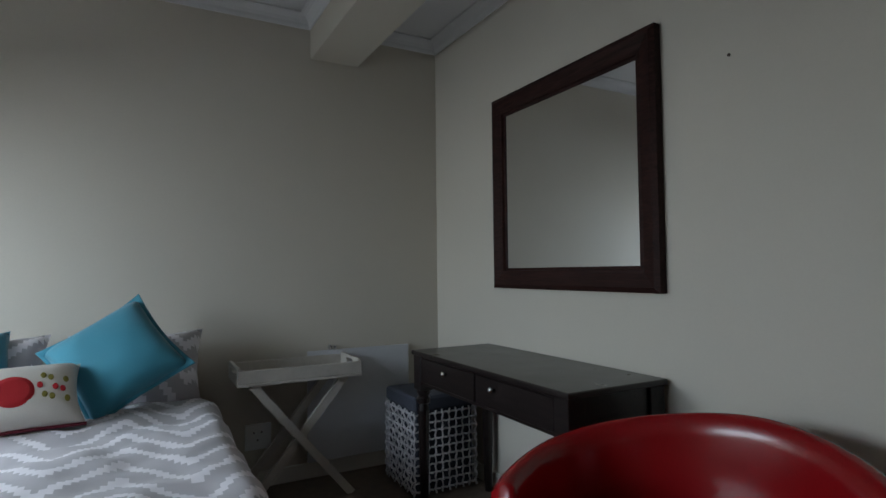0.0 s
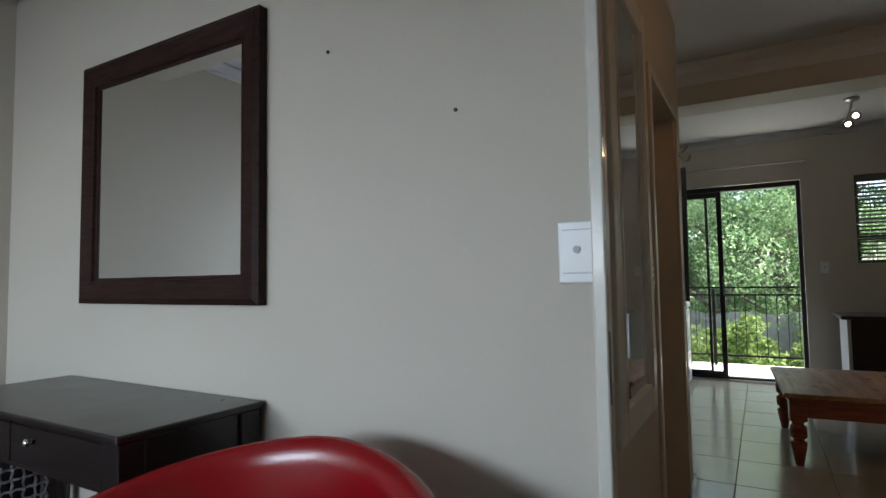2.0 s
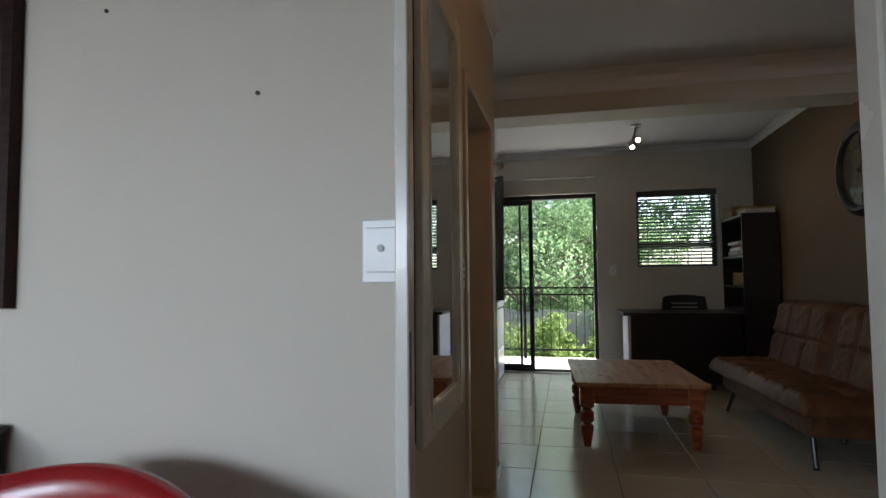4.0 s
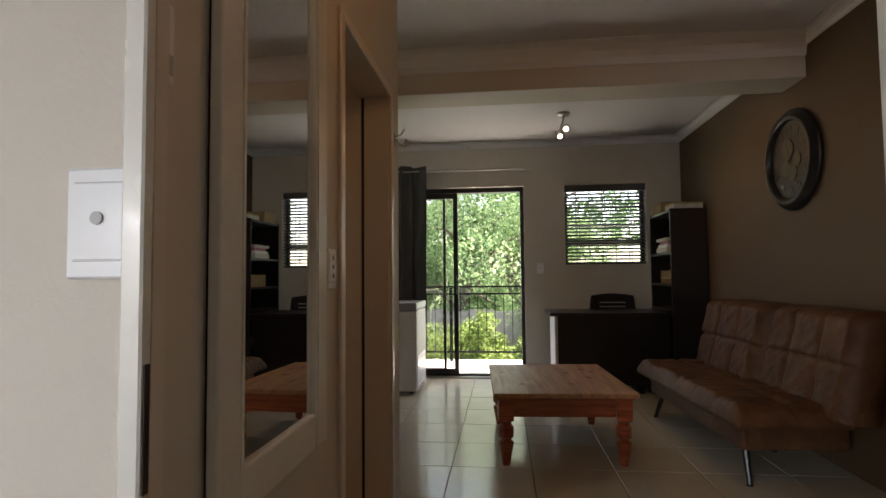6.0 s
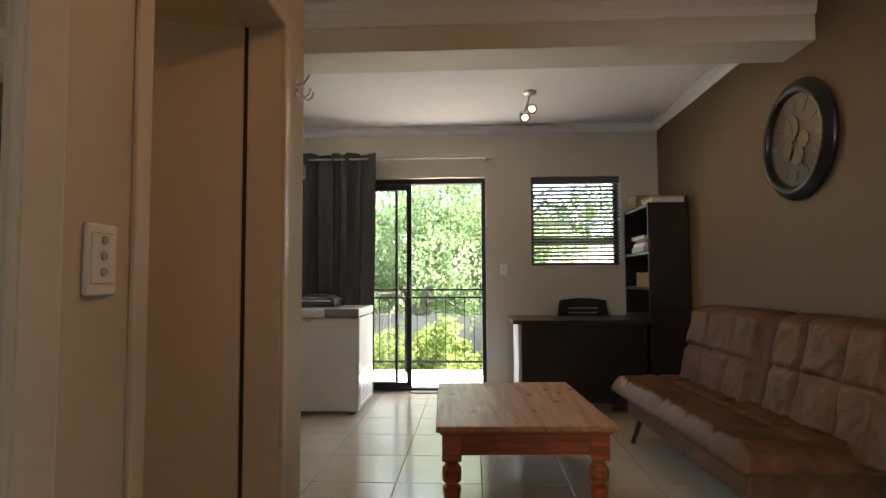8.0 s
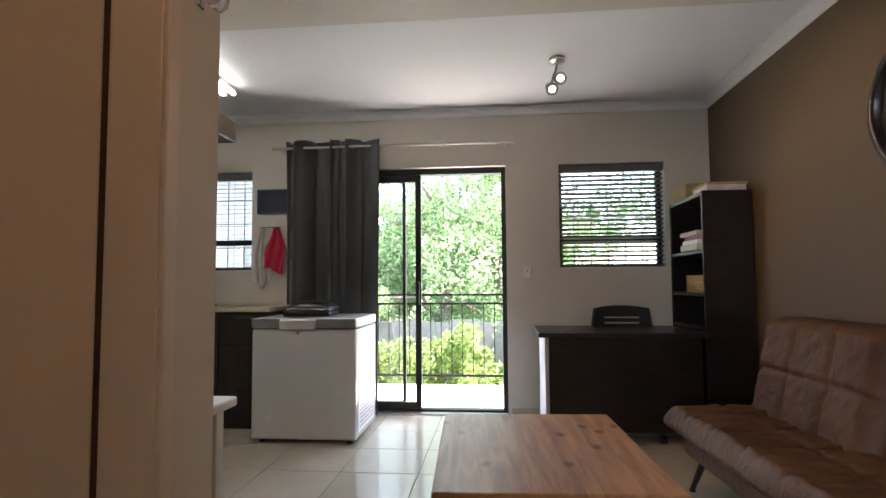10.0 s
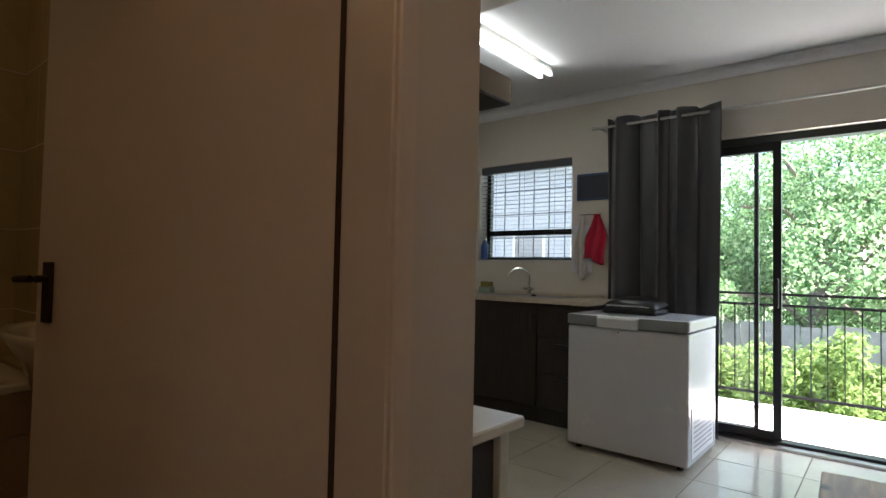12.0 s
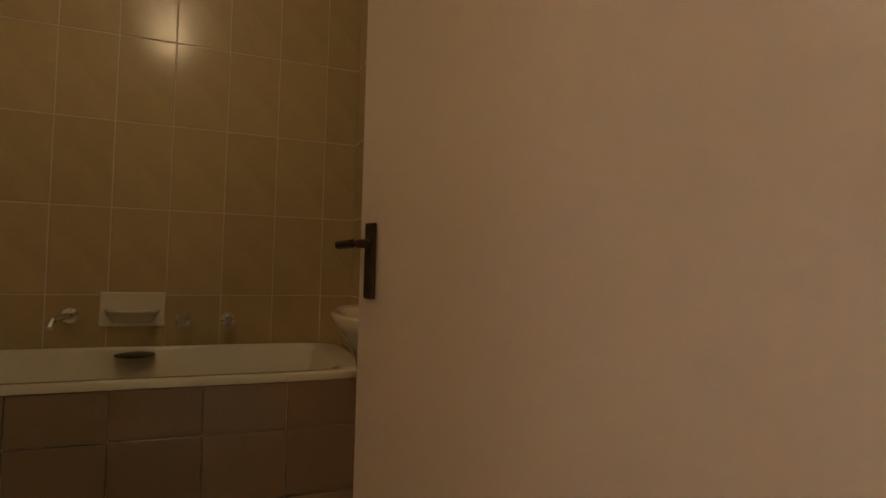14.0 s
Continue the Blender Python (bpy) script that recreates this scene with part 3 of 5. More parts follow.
# ---- glass sliding door ----
def sliding_door():
    d = thing("door_1", ((DX0 + DX1) / 2, YN + 0.11, 0), "black aluminium sliding glass door to the balcony, slid open", "glass door", kind="structure")
    y = YN + 0.06
    part("frame", boxes((DX0, DX0 + 0.04, y, y + 0.1, 0, DZ), (DX1 - 0.04, DX1, y, y + 0.1, 0, DZ), (DX0 + 0.04, DX1 - 0.04, y, y + 0.1, DZ - 0.05, DZ), (DX0 + 0.04, DX1 - 0.04, y, y + 0.1, 0, 0.035), bevel=0.003), M_black, d)
    part("sill", box(DX0, DX1, YN - 0.02, YN + 0.059, -0.003, 0.018, 0.003), M_steel, d, "worn aluminium threshold")

    def leaf(x0, x1, ya, nm, w=0.028):
        lf = part(nm, boxes((x0, x0 + 0.035, ya, ya + 0.03, 0.036, DZ - 0.051), (x1 - w, x1, ya, ya + 0.03, 0.036, DZ - 0.051),
                            (x0 + 0.035, x1 - w, ya, ya + 0.03, 0.036, 0.09), (x0 + 0.035, x1 - w, ya, ya + 0.03, DZ - 0.11, DZ - 0.051), bevel=0.002), M_black, d)
        pane = part("pane", box(x0 + 0.035, x1 - w, ya + 0.012, ya + 0.018, 0.09, DZ - 0.11), M_glass, lf, "clear glass")
        pane.visible_shadow = False
        return lf
    leaf(DX0 + 0.041, -0.13, y + 0.055, "leaf")
    s = leaf(DX0 + 0.041, 0.012, y + 0.015, "leaf", 0.05)
    part("pull_handle", boxes((-0.032, 0.0, y - 0.03, y + 0.0145, 0.92, 1.12), bevel=0.006), M_black, s)
    return d


sliding_door()


def casement(name, x0, x1, z0, z1, label):
    w = thing(name, ((x0 + x1) / 2, YN + 0.15, z0), label, "window", kind="structure")
    y = YN + 0.12
    part("window_frame", boxes((x0, x0 + 0.04, y, y + 0.05, z0, z1), (x1 - 0.04, x1, y, y + 0.05, z0, z1), (x0 + 0.04, x1 - 0.04, y, y + 0.05, z0, z0 + 0.04),
                               (x0 + 0.04, x1 - 0.04, y, y + 0.05, z1 - 0.04, z1), (x0 + 0.04, x1 - 0.04, y, y + 0.05, z0 + 0.235, z0 + 0.285), bevel=0.003), M_black, w)
    for a, b in ((z0 + 0.04, z0 + 0.235), (z0 + 0.285, z1 - 0.04)):
        p = part("pane", box(x0 + 0.04, x1 - 0.04, y + 0.022, y + 0.027, a, b), M_glass, w, "clear glass")
        p.visible_shadow = False
    n = 6
    for k in range(1, n):
        x = x0 + (x1 - x0) * k / n
        part("burglar_bar", rod((x, y + 0.07, z0), (x, y + 0.07, z1), 0.005, seg=6), M_black, w)
    for k in range(1, 4):
        z = z0 + (z1 - z0) * k / 4
        part("burglar_bar", rod((x0, y + 0.08, z), (x1, y + 0.08, z), 0.005, seg=6), M_black, w)
    part("window_sill", box(x0, x1, YN + 0.001, y - 0.001, z0 + 0.0005, z0 + 0.012, 0.003), M_white, w)
    return w


casement("window_1", *W1, "black aluminium window with burglar bars above the desk")
casement("window_2", *W2, "black aluminium window with burglar bars above the sink")


def venetian(x0, x1, z0, z1, y, tilt, label):
    b = thing("venetian_blind", ((x0 + x1) / 2, y, z0), label, "blind")
    part("head_rail", box(x0 + 0.004, x1 - 0.004, y - 0.03, y + 0.03, z1 - 0.07, z1 - 0.004, 0.004), M_blind, b, "dark grey valance")
    n = 21
    for k in range(n):
        z = z0 + 0.03 + (z1 - 0.1 - z0 - 0.03) * k / (n - 1)
        own = box(-(x1 - x0) / 2 + 0.008, (x1 - x0) / 2 - 0.008, -0.024, 0.024, -0.0012, 0.0012)
        part("slat", moved(own, pose((x0 + x1) / 2, y, z, tilt + 1.5 * math.sin(k * 2.3))), M_blind, b)
    part("bottom_rail", box(x0 + 0.008, x1 - 0.008, y - 0.022, y + 0.022, z0 + 0.001, z0 + 0.016, 0.003), M_blind, b)
    for f in (0.18, 0.5, 0.82):
        x = x0 + (x1 - x0) * f
        part("ladder_cord", boxes((x - 0.0025, x + 0.0025, y - 0.0265, y - 0.0255, z0 + 0.01, z1 - 0.07)), M_blind, b)
    part("pull_cord", rod((x0 + 0.07, y - 0.035, z0 + 0.22), (x0 + 0.07, y - 0.035, z1 - 0.06), 0.0018, seg=5), M_blind, b)
    return b


venetian(*W1, YN + 0.045, -17, "dark grey venetian blind, slats half open, in a window")
venetian(*W2, YN + 0.045, 3, "dark grey venetian blind, slats open, in the kitchen window")

# bedroom window behind the walk
bw = thing("window_3", ((SW[0] + SW[1]) / 2, BS - 0.1, SW[2]), "white framed bedroom window", "window", kind="structure")
part("window_frame", boxes((SW[0], SW[0] + 0.05, BS - 0.1, BS - 0.05, SW[2], SW[3]), (SW[1] - 0.05, SW[1], BS - 0.1, BS - 0.05, SW[2], SW[3]), (SW[0] + 0.05, SW[1] - 0.05, BS - 0.1, BS - 0.05, SW[2], SW[2] + 0.05),
                           (SW[0] + 0.05, SW[1] - 0.05, BS - 0.1, BS - 0.05, SW[3] - 0.05, SW[3]), (-1.72, -1.68, BS - 0.1, BS - 0.05, SW[2] + 0.05, SW[3] - 0.05), bevel=0.003), M_white, bw)


# ---- living room ----
def coffee_table():
    t = thing("coffee_table", (0.832, 4.92, 0), "low pine coffee table, worn knotty top, red-stained turned legs", "coffee table")
    t.rotation_euler = (0, 0, radians(3))
    w, d = 0.415, 0.54
    top = part("tabletop", box(-w, w, -d, d, 0.402, 0.43, 0.006, seg=2), M_pine_top, t, "worn knotty pine boards", local=True)
    for k in range(1, 5):
        x = -w + 2 * w * k / 5
        part("board_seam", box(x - 0.0005, x + 0.0005, -d + 0.007, d - 0.007, 0.4294, 0.4302), M_pine, top, local=True)
    part("edge_moulding", boxes((-w + 0.018, w - 0.018, -d + 0.018, d - 0.018, 0.388, 0.4018), bevel=0.004), M_pine, t, local=True)
    u, v = w - 0.075, d - 0.07
    for r in ((-u, u, -v, -v + 0.025), (-u, u, v - 0.025, v), (-u - 0.015, -u + 0.01, -v + 0.03, v - 0.03), (u - 0.01, u + 0.015, -v + 0.03, v - 0.03)):
        part("apron", box(*r, 0.28, 0.3875, 0.003), M_pine, t, local=True)
    prof = [(0.022, 0.0), (0.026, 0.02), (0.043, 0.12), (0.044, 0.135), (0.028, 0.145), (0.028, 0.152), (0.044, 0.165), (0.046, 0.195), (0.044, 0.225), (0.03, 0.238), (0.03, 0.246), (0.045, 0.26)]
    for x in (-u - 0.002, u + 0.002):
        for y in (-v + 0.015, v - 0.015):
            bm = lathe(prof, (x, y, 0), 16)
            box(x - 0.045, x + 0.045, y - 0.045, y + 0.045, 0.26, 0.3875, 0.004, bm=bm)
            part("leg", bm, M_pine, t, "red-stained turned leg", local=True)


coffee_table()


def puffed(u, v, nu, nv, deep):
    """Height of tufted upholstery: pillows between stitched lines."""
    a, b = abs(math.sin(math.pi * nu * u)), abs(math.sin(math.pi * nv * v))
    return deep * (min(1, a * 3.0) ** 0.6 * min(1, b * 3.0) ** 0.6)


def sofa():
    base = Vector((1.95, 4.9, 0))
    s = thing("sofa", base, "brown worn faux suede sleeper couch with tufted seat and split backrest", "sofa")
    s.rotation_euler = (0, 0, radians(3))
    # own places: x towards the wall, y along the couch
    xa, ya, yb = -0.345, -0.84, 0.85

    def slab(place, nu, nv, sink, axis):
        """A stuffed slab: the upholstered face from place(), closed behind."""
        bm = sheet(nu, nv, place)
        ext = bmesh.ops.extrude_edge_only(bm, edges=[e for e in bm.edges if e.is_boundary])
        rim = [v for v in ext["geom"] if isinstance(v, bmesh.types.BMVert)]
        for v in rim:
            if axis == "z":
                v.co.z = sink
            else:
                v.co.x += sink
        bm.faces.new(order_loop(rim))
        bmesh.ops.recalc_face_normals(bm, faces=bm.faces)
        return bm

    part("seat_base", box(xa + 0.09, 0.3, ya + 0.14, yb - 0.06, 0.185, 0.335, 0.02, seg=3), M_suede, s, local=True)

    def top(u, v):
        nose = min(1, u * 16) ** 0.5
        x, y = xa + (0.24 - xa) * u, ya + (yb - ya) * v
        ends = min(1, min(v, 1 - v) * 22) ** 0.5
        edge = nose * ends
        ruck = noise.noise(Vector((x * 4, y * 11, 1))) * 0.014 + noise.noise(Vector((x * 9, y * 24, 4))) * 0.007
        z = 0.362 + 0.066 * edge + puffed(u * 0.98, v, 2, 6, 0.02) * edge + ruck * edge
        return Vector((x + 0.02 * (1 - ends) * (0.5 - u), y, z - 0.02 * max(0, u - 0.75) * 4))
    part("seat_cushion", slab(top, 44, 140, 0.336, "z"), M_suede, s, local=True, smooth=True)
    part("seat_piping", tube([(xa + 0.012, ya + 0.03, 0.345), (xa + 0.006, 0, 0.343), (xa + 0.012, yb - 0.03, 0.345)], 0.007), M_seam, s, local=True)
    for y0, y1, sag in ((-0.93, -0.114, 0.02), (-0.084, 0.815, 0.0)):
        def back(u, v, y0=y0, y1=y1, sag=sag):
            y, h = y0 + (y1 - y0) * v, 0.38 + 0.545 * u
            ends, crown = min(1, min(v, 1 - v) * 12) ** 0.5, min(1, (1 - u) * 11) ** 0.5
            bow = ends * crown
            ruck = 0.012 * noise.noise(Vector((h * 7, y * 6, 3))) + 0.008 * noise.noise(Vector((h * 20 + y * 9, y * 12, 8)))
            x = 0.155 + 0.13 * u + sag - 0.06 * bow - puffed(u * 0.94 + 0.03, v, 2, 3, 0.024) * bow + ruck * bow
            corner = 0.03 * (1 - min(1, min(v, 1 - v) * 9)) ** 2
            return Vector((x, y, h - 0.01 * (1 - bow) - corner * u))
        part("backrest", slab(back, 52, 72, 0.11, "x"), M_suede, s, local=True, smooth=True)
    for x, y, dx, dy in ((-0.2, 0.66, -0.03, 0.09), (-0.2, -0.62, -0.01, -0.055), (0.2, 0.66, 0.02, 0.05), (0.2, -0.05, 0.02, -0.05)):
        leg = part("leg", rod((x + dx, y + dy, 0.012), (x, y, 0.195), 0.013, 0.02, 10), M_black, s, "slanted black metal leg", local=True)
        part("foot", rod((x + dx, y + dy, 0), (x + dx, y + dy, 0.014), 0.017, seg=10), M_blackplastic, leg, local=True)


def order_loop(verts):
    """Boundary verts in the order they follow round the rim."""
    left = set(verts)
    cur = verts[0]
    out = [cur]
    left.discard(cur)
    while left:
        nxt = next((e.other_vert(cur) for e in cur.link_edges if e.other_vert(cur) in left), None)
        if nxt is None:
            break
        out.append(nxt)
        left.discard(nxt)
        cur = nxt
    return out


sofa()


def wall_clock():
    c = (XE - 0.001, 4.89, 1.845)
    t = thing("wall_clock", c, "large round dark wall clock with a worn skeleton dial", "clock")
    part("rim", lathe([(0.25, -0.012), (0.255, -0.05), (0.27, -0.062), (0.295, -0.058), (0.305, -0.035), (0.325, -0.03), (0.33, -0.012), (0.322, 0.0)], c, 48, "X"), M_blackplastic, t, smooth=True)
    dial = part("dial", rod((c[0] - 0.026, c[1], c[2]), (c[0] - 0.02, c[1], c[2]), 0.256, seg=48), M_clockface, t, "aged grey dial")
    x = c[0] - 0.0275
    for k in range(12):
        a = 2 * math.pi * k / 12
        n = 1 + (k % 3 == 0)
        for j in range(n):
            own = box(-0.002, 0.0, -0.006 + (j - (n - 1) / 2) * 0.018, 0.006 + (j - (n - 1) / 2) * 0.018, 0.17, 0.225)
            part("numeral", moved(own, Matrix.Translation((x, c[1], c[2])) @ Matrix.Rotation(a, 4, "X")), M_clockmark, dial)
    for a, r in ((0.4, 0.07), (2.2, 0.055), (3.3, 0.06), (4.6, 0.045)):
        cy, cz = c[1] + 0.08 * math.sin(a), c[2] + 0.08 * math.cos(a)
        part("gear", lathe([(r * 0.7, 0.0), (r, 0.0), (r, -0.004), (r * 0.7, -0.004)], (x, cy, cz), 20, "X"), M_clockmark, dial)
    for a, ln in ((-0.35, 0.13), (2.75, 0.18)):
        own = box(-0.006, -0.004, -0.005, 0.005, -0.03, ln, 0.001)
        part("clock_hand", moved(own, Matrix.Translation((x, c[1], c[2])) @ Matrix.Rotation(a, 4, "X")), M_clockmark, t, "pale metal hand")


wall_clock()


def bookshelf():
    x0, x1, ya, yb, h = 2.07, 2.395, 6.45, 7.17, 1.73
    s = thing("bookshelf", (2.23, 6.8, 0), "tall dark espresso open bookshelf, half full", "bookshelf")
    part("side_panel", box(x0, x1, ya, ya + 0.025, 0, h, 0.004), M_dark, s)
    part("side_panel", box(x0, x1, yb - 0.025, yb, 0, h, 0.004), M_dark, s)
    part("back_panel", box(x1 - 0.01, x1, ya + 0.025, yb - 0.025, 0, h), M_dark, s)
    for z in (0.06, 0.42, 0.76, 1.0, 1.3, h - 0.03):
        part("shelf", box(x0 + 0.003, x1 - 0.011, ya + 0.0255, yb - 0.0255, z, z + 0.025, 0.003), M_dark, s)
    return s


bookshelf()


def weave_basket(x0, x1, y0, y1, z, h, label):
    b = thing("basket", ((x0 + x1) / 2, (y0 + y1) / 2, z), label, "basket", group="woven baskets on the bookshelf")
    bm = boxes((x0, x1, y0, y0 + 0.008, z, z + h), (x0, x1, y1 - 0.008, y1, z, z + h), (x0, x0 + 0.008, y0, y1, z, z + h), (x1 - 0.008, x1, y0, y1, z, z + h), (x0, x1, y0, y1, z, z + 0.008))
    part("body", bm, M_rattan, b)
    rows = int(h / 0.016)
    for k in range(rows):
        zz = z + 0.008 + k * 0.016
        pts = []
        for i in range(15):
            y = y0 + (y1 - y0) * i / 14
            pts.append((x0 - 0.003 - 0.004 * ((i + k) % 2), y, zz))
        part("strand", tube(pts, 0.006, 5), M_rattan, b)
    part("rim", tube([(x0, y0, z + h), (x0, y1, z + h), (x1, y1, z + h), (x1, y0, z + h), (x0, y0, z + h)], 0.008, 6), M_rattan, b)


weave_basket(2.09, 2.3, 6.5, 6.85, 1.025, 0.12, "golden woven basket on a bookshelf shelf")
weave_basket(2.09, 2.3, 6.8, 7.1, 1.731, 0.1, "golden woven basket on top of the bookshelf")
bx = thing("storage_box", (2.25, 6.6, 1.731), "flat pale cardboard box on top of the bookshelf", "box")
part("body", box(2.12, 2.38, 6.48, 6.76, 1.731, 1.775, 0.003), M_paper, bx)
part("lid", box(2.113, 2.387, 6.473, 6.767, 1.7752, 1.79, 0.003), M_rattan, bx)
z = 1.3255
for k, (h, m, name, lab) in enumerate(((0.045, M_paper, "paper_stack", "stack of loose white paper on a shelf"), (0.03, M_plastic, "paper_tray", "white plastic letter tray on a shelf"), (0.03, M_pinkpaper, "folder", "pink cardboard folder on a pile of papers"), (0.03, M_paper, "folder", "cream cardboard folder on a pile of papers"))):
    b = thing(name, (2.2, 6.7, z), lab, "papers")
    dx = 0.012 * (k % 3)
    part("stack" if "stack" in name else "body", box(2.05 + dx, 2.33 + dx, 6.52 + dx, 6.86 - dx, z, z + h, 0.003), m, b)
    z += h + 0.001


def desk():
    d = thing("office_desk", (1.5, 6.68, 0), "black-brown laminate office desk with a full front panel", "desk")
    part("desktop", box(0.94, 2.06, 6.35, 7.02, 0.732, 0.762, 0.005), M_dark, d)
    part("front_panel", box(1.02, 2.045, 6.46, 6.48, 0.08, 0.734, 0.002), M_dark, d)
    # Daylight on this side is put into the colour; the desk itself is dark.
    part("side_panel", box(0.99, 1.015, 6.44, 6.98, 0.0, 0.734, 0.002), M_board, d, "desk side panel coloured pale for the daylight on it")
    part("side_panel", box(2.0, 2.025, 6.485, 6.98, 0.0, 0.734, 0.002), M_dark, d)


desk()


def office_chair():
    c = Vector((1.62, 6.82, 0))
    ch = thing("office_chair", c, "black mesh office chair on castors behind the desk", "office chair")

    def back(u, v):
        a = (u - 0.5) * 2
        return Vector((c.x + 0.225 * a * (1 - 0.10 * v ** 3 + 0.05 * (1 - v)), c.y + 0.16 - 0.05 * (1 - a * a) * -1 - 0.05, 0.5 + 0.4 * v + 0.022 * (1 - a * a) * v))
    part("backrest", sheet(16, 12, back, 0.02), M_mesh, ch, smooth=True)
    for k in range(4):
        z = 0.70 + 0.042 * k
        part("back_slot", box(c.x - 0.13, c.x + 0.13, c.y + 0.115, c.y + 0.119, z, z + 0.012, 0.001), M_greyplastic, ch)
    part("seat", moved(pad(0.46, 0.44, 0.09), pose(c.x, c.y - 0.1, 0.47)), M_mesh, ch, smooth=True)
    part("gas_lift", rod((c.x, c.y - 0.1, 0.08), (c.x, c.y - 0.1, 0.44), 0.025), M_blackplastic, ch)
    for k in range(5):
        a = 2 * math.pi * k / 5 + 0.35
        e = Vector((c.x + 0.27 * math.cos(a), c.y - 0.1 + 0.27 * math.sin(a), 0.07))
        arm = part("base_arm", rod((c.x, c.y - 0.1, 0.1), e, 0.024, 0.016, 8), M_blackplastic, ch)
        part("castor", rod((e.x - 0.02, e.y, 0.027), (e.x + 0.02, e.y, 0.027), 0.027, seg=14), M_blackplastic, arm)


office_chair()


def freezer():
    x0, x1, ya, yb = -1.06, -0.31, 6.303, 6.92
    f = thing("chest_freezer", (-0.685, 6.6, 0), "white chest freezer with a silver lid band", "freezer")
    part("body", box(x0, x1, ya, yb, 0.03, 0.79, 0.012, seg=2), M_freezer, f)
    part("lid", box(x0 - 0.004, x1 + 0.004, ya - 0.006, yb, 0.797, 0.866, 0.014, seg=3), M_freezer, f)
    for a, b in ((x0 + 0.004, -0.856), (-0.594, x1 - 0.004)):
        part("lid_band", box(a, b, ya - 0.009, ya - 0.0055, 0.8, 0.862, 0.001), M_silver, f, "brushed silver band")
    part("handle", box(-0.855, -0.595, ya - 0.026, ya - 0.0062, 0.79, 0.855, 0.008, seg=2), M_freezer, f)
    part("lock", rod((-0.725, ya - 0.003, 0.765), (-0.725, ya + 0.002, 0.765), 0.008), M_chrome, f)
    grille = part("vent_panel", box(x1 + 0.0005, x1 + 0.004, 6.36, 6.84, 0.07, 0.36, 0.001), M_plastic, f)
    for k in range(9):
        z = 0.1 + 0.028 * k
        part("vent_slot", box(x1 + 0.0042, x1 + 0.005, 6.4, 6.8, z, z + 0.009), M_freezer, grille)
    for x in (x0 + 0.06, x1 - 0.06):
        for y in (ya + 0.06, yb - 0.06):
            part("foot", rod((x, y, 0), (x, y, 0.031), 0.02), M_blackplastic, f)


freezer()

gr = thing("contact_grill", (-0.74, 6.62, 0.867), "black plastic contact grill lying on the freezer", "appliance")
part("base", box(-0.92, -0.56, 6.5, 6.76, 0.868, 0.905, 0.016, seg=2), M_blackplastic, gr)


def dome(u, v):
    a, b = 2 * u - 1, 2 * v - 1
    return Vector((-0.74 + 0.18 * a, 6.63 + 0.13 * b, 0.908 + 0.06 * (1 - a * a) ** 0.5 * (1 - b ** 4) ** 0.5 + 0.02 * v))


part("lid", sheet(14, 10, dome, 0.006), M_blackplastic, gr, smooth=True)
part("handle", tube([(-0.88, 6.5, 0.918), (-0.82, 6.462, 0.925), (-0.66, 6.462, 0.925), (-0.6, 6.5, 0.918)], 0.008), M_chrome, gr, "chrome trim handle")


def curtain():
    x0, x1, ztop = -1.13, -0.31, 2.325
    c = thing("curtain", (-0.75, 7.08, 0.03), "charcoal satin eyelet curtain drawn to one side", "curtain")

    def hang(u, v):
        folds = 8.0
        x = x0 + (x1 - x0) * u
        amp = 0.042 + 0.012 * math.sin(u * 7)
        ph = 2 * math.pi * (folds / 2) * (u + 0.045 * math.sin(u * 11.0) + 0.02 * math.sin(u * 23.0)) + 0.3 * math.sin(v * 3 + u * 5)
        z = ztop - v * 2.29
        top = 0.01 * math.cos(ph) * max(0, 1 - v * 14)
        return Vector((x + 0.015 * math.sin(ph * 2) + 0.012 * (v - 0.5) * math.sin(u * 9), 7.075 + amp * math.sin(ph) + 0.01 * math.sin(ph * 2.7 + v * 2), z + top))
    part("cloth", sheet(150, 34, hang, 0.003), M_curtain, c, smooth=True)
    for k in range(8):
        u = (k + 0.5) / 8
        x = x0 + (x1 - x0) * u
        part("eyelet", lathe([(0.014, -0.004), (0.022, -0.003), (0.022, 0.003), (0.014, 0.004)], (x, 7.06, 2.268), 16, "Y"), M_bronze, c)


curtain()
r = thing("curtain_rod", (-0.2, 7.06, 2.268), "thin brushed steel curtain rod above the glass door", "curtain rod")
part("rod", rod((-1.225, 7.06, 2.268), (0.8, 7.06, 2.268), 0.011), M_steel, r)
for x in (-1.19, 0.765):
    part("bracket", rod((x, 7.06, 2.268), (x, YN - 0.001, 2.268), 0.008), M_steel, r)
    part("wall_plate", rod((x, YN - 0.008, 2.268), (x, YN - 0.0005, 2.268), 0.024), M_steel, r)
for x in (-1.235, 0.81):
    part("finial", rod((x - 0.012, 7.06, 2.268), (x + 0.012, 7.06, 2.268), 0.015), M_steel, r)


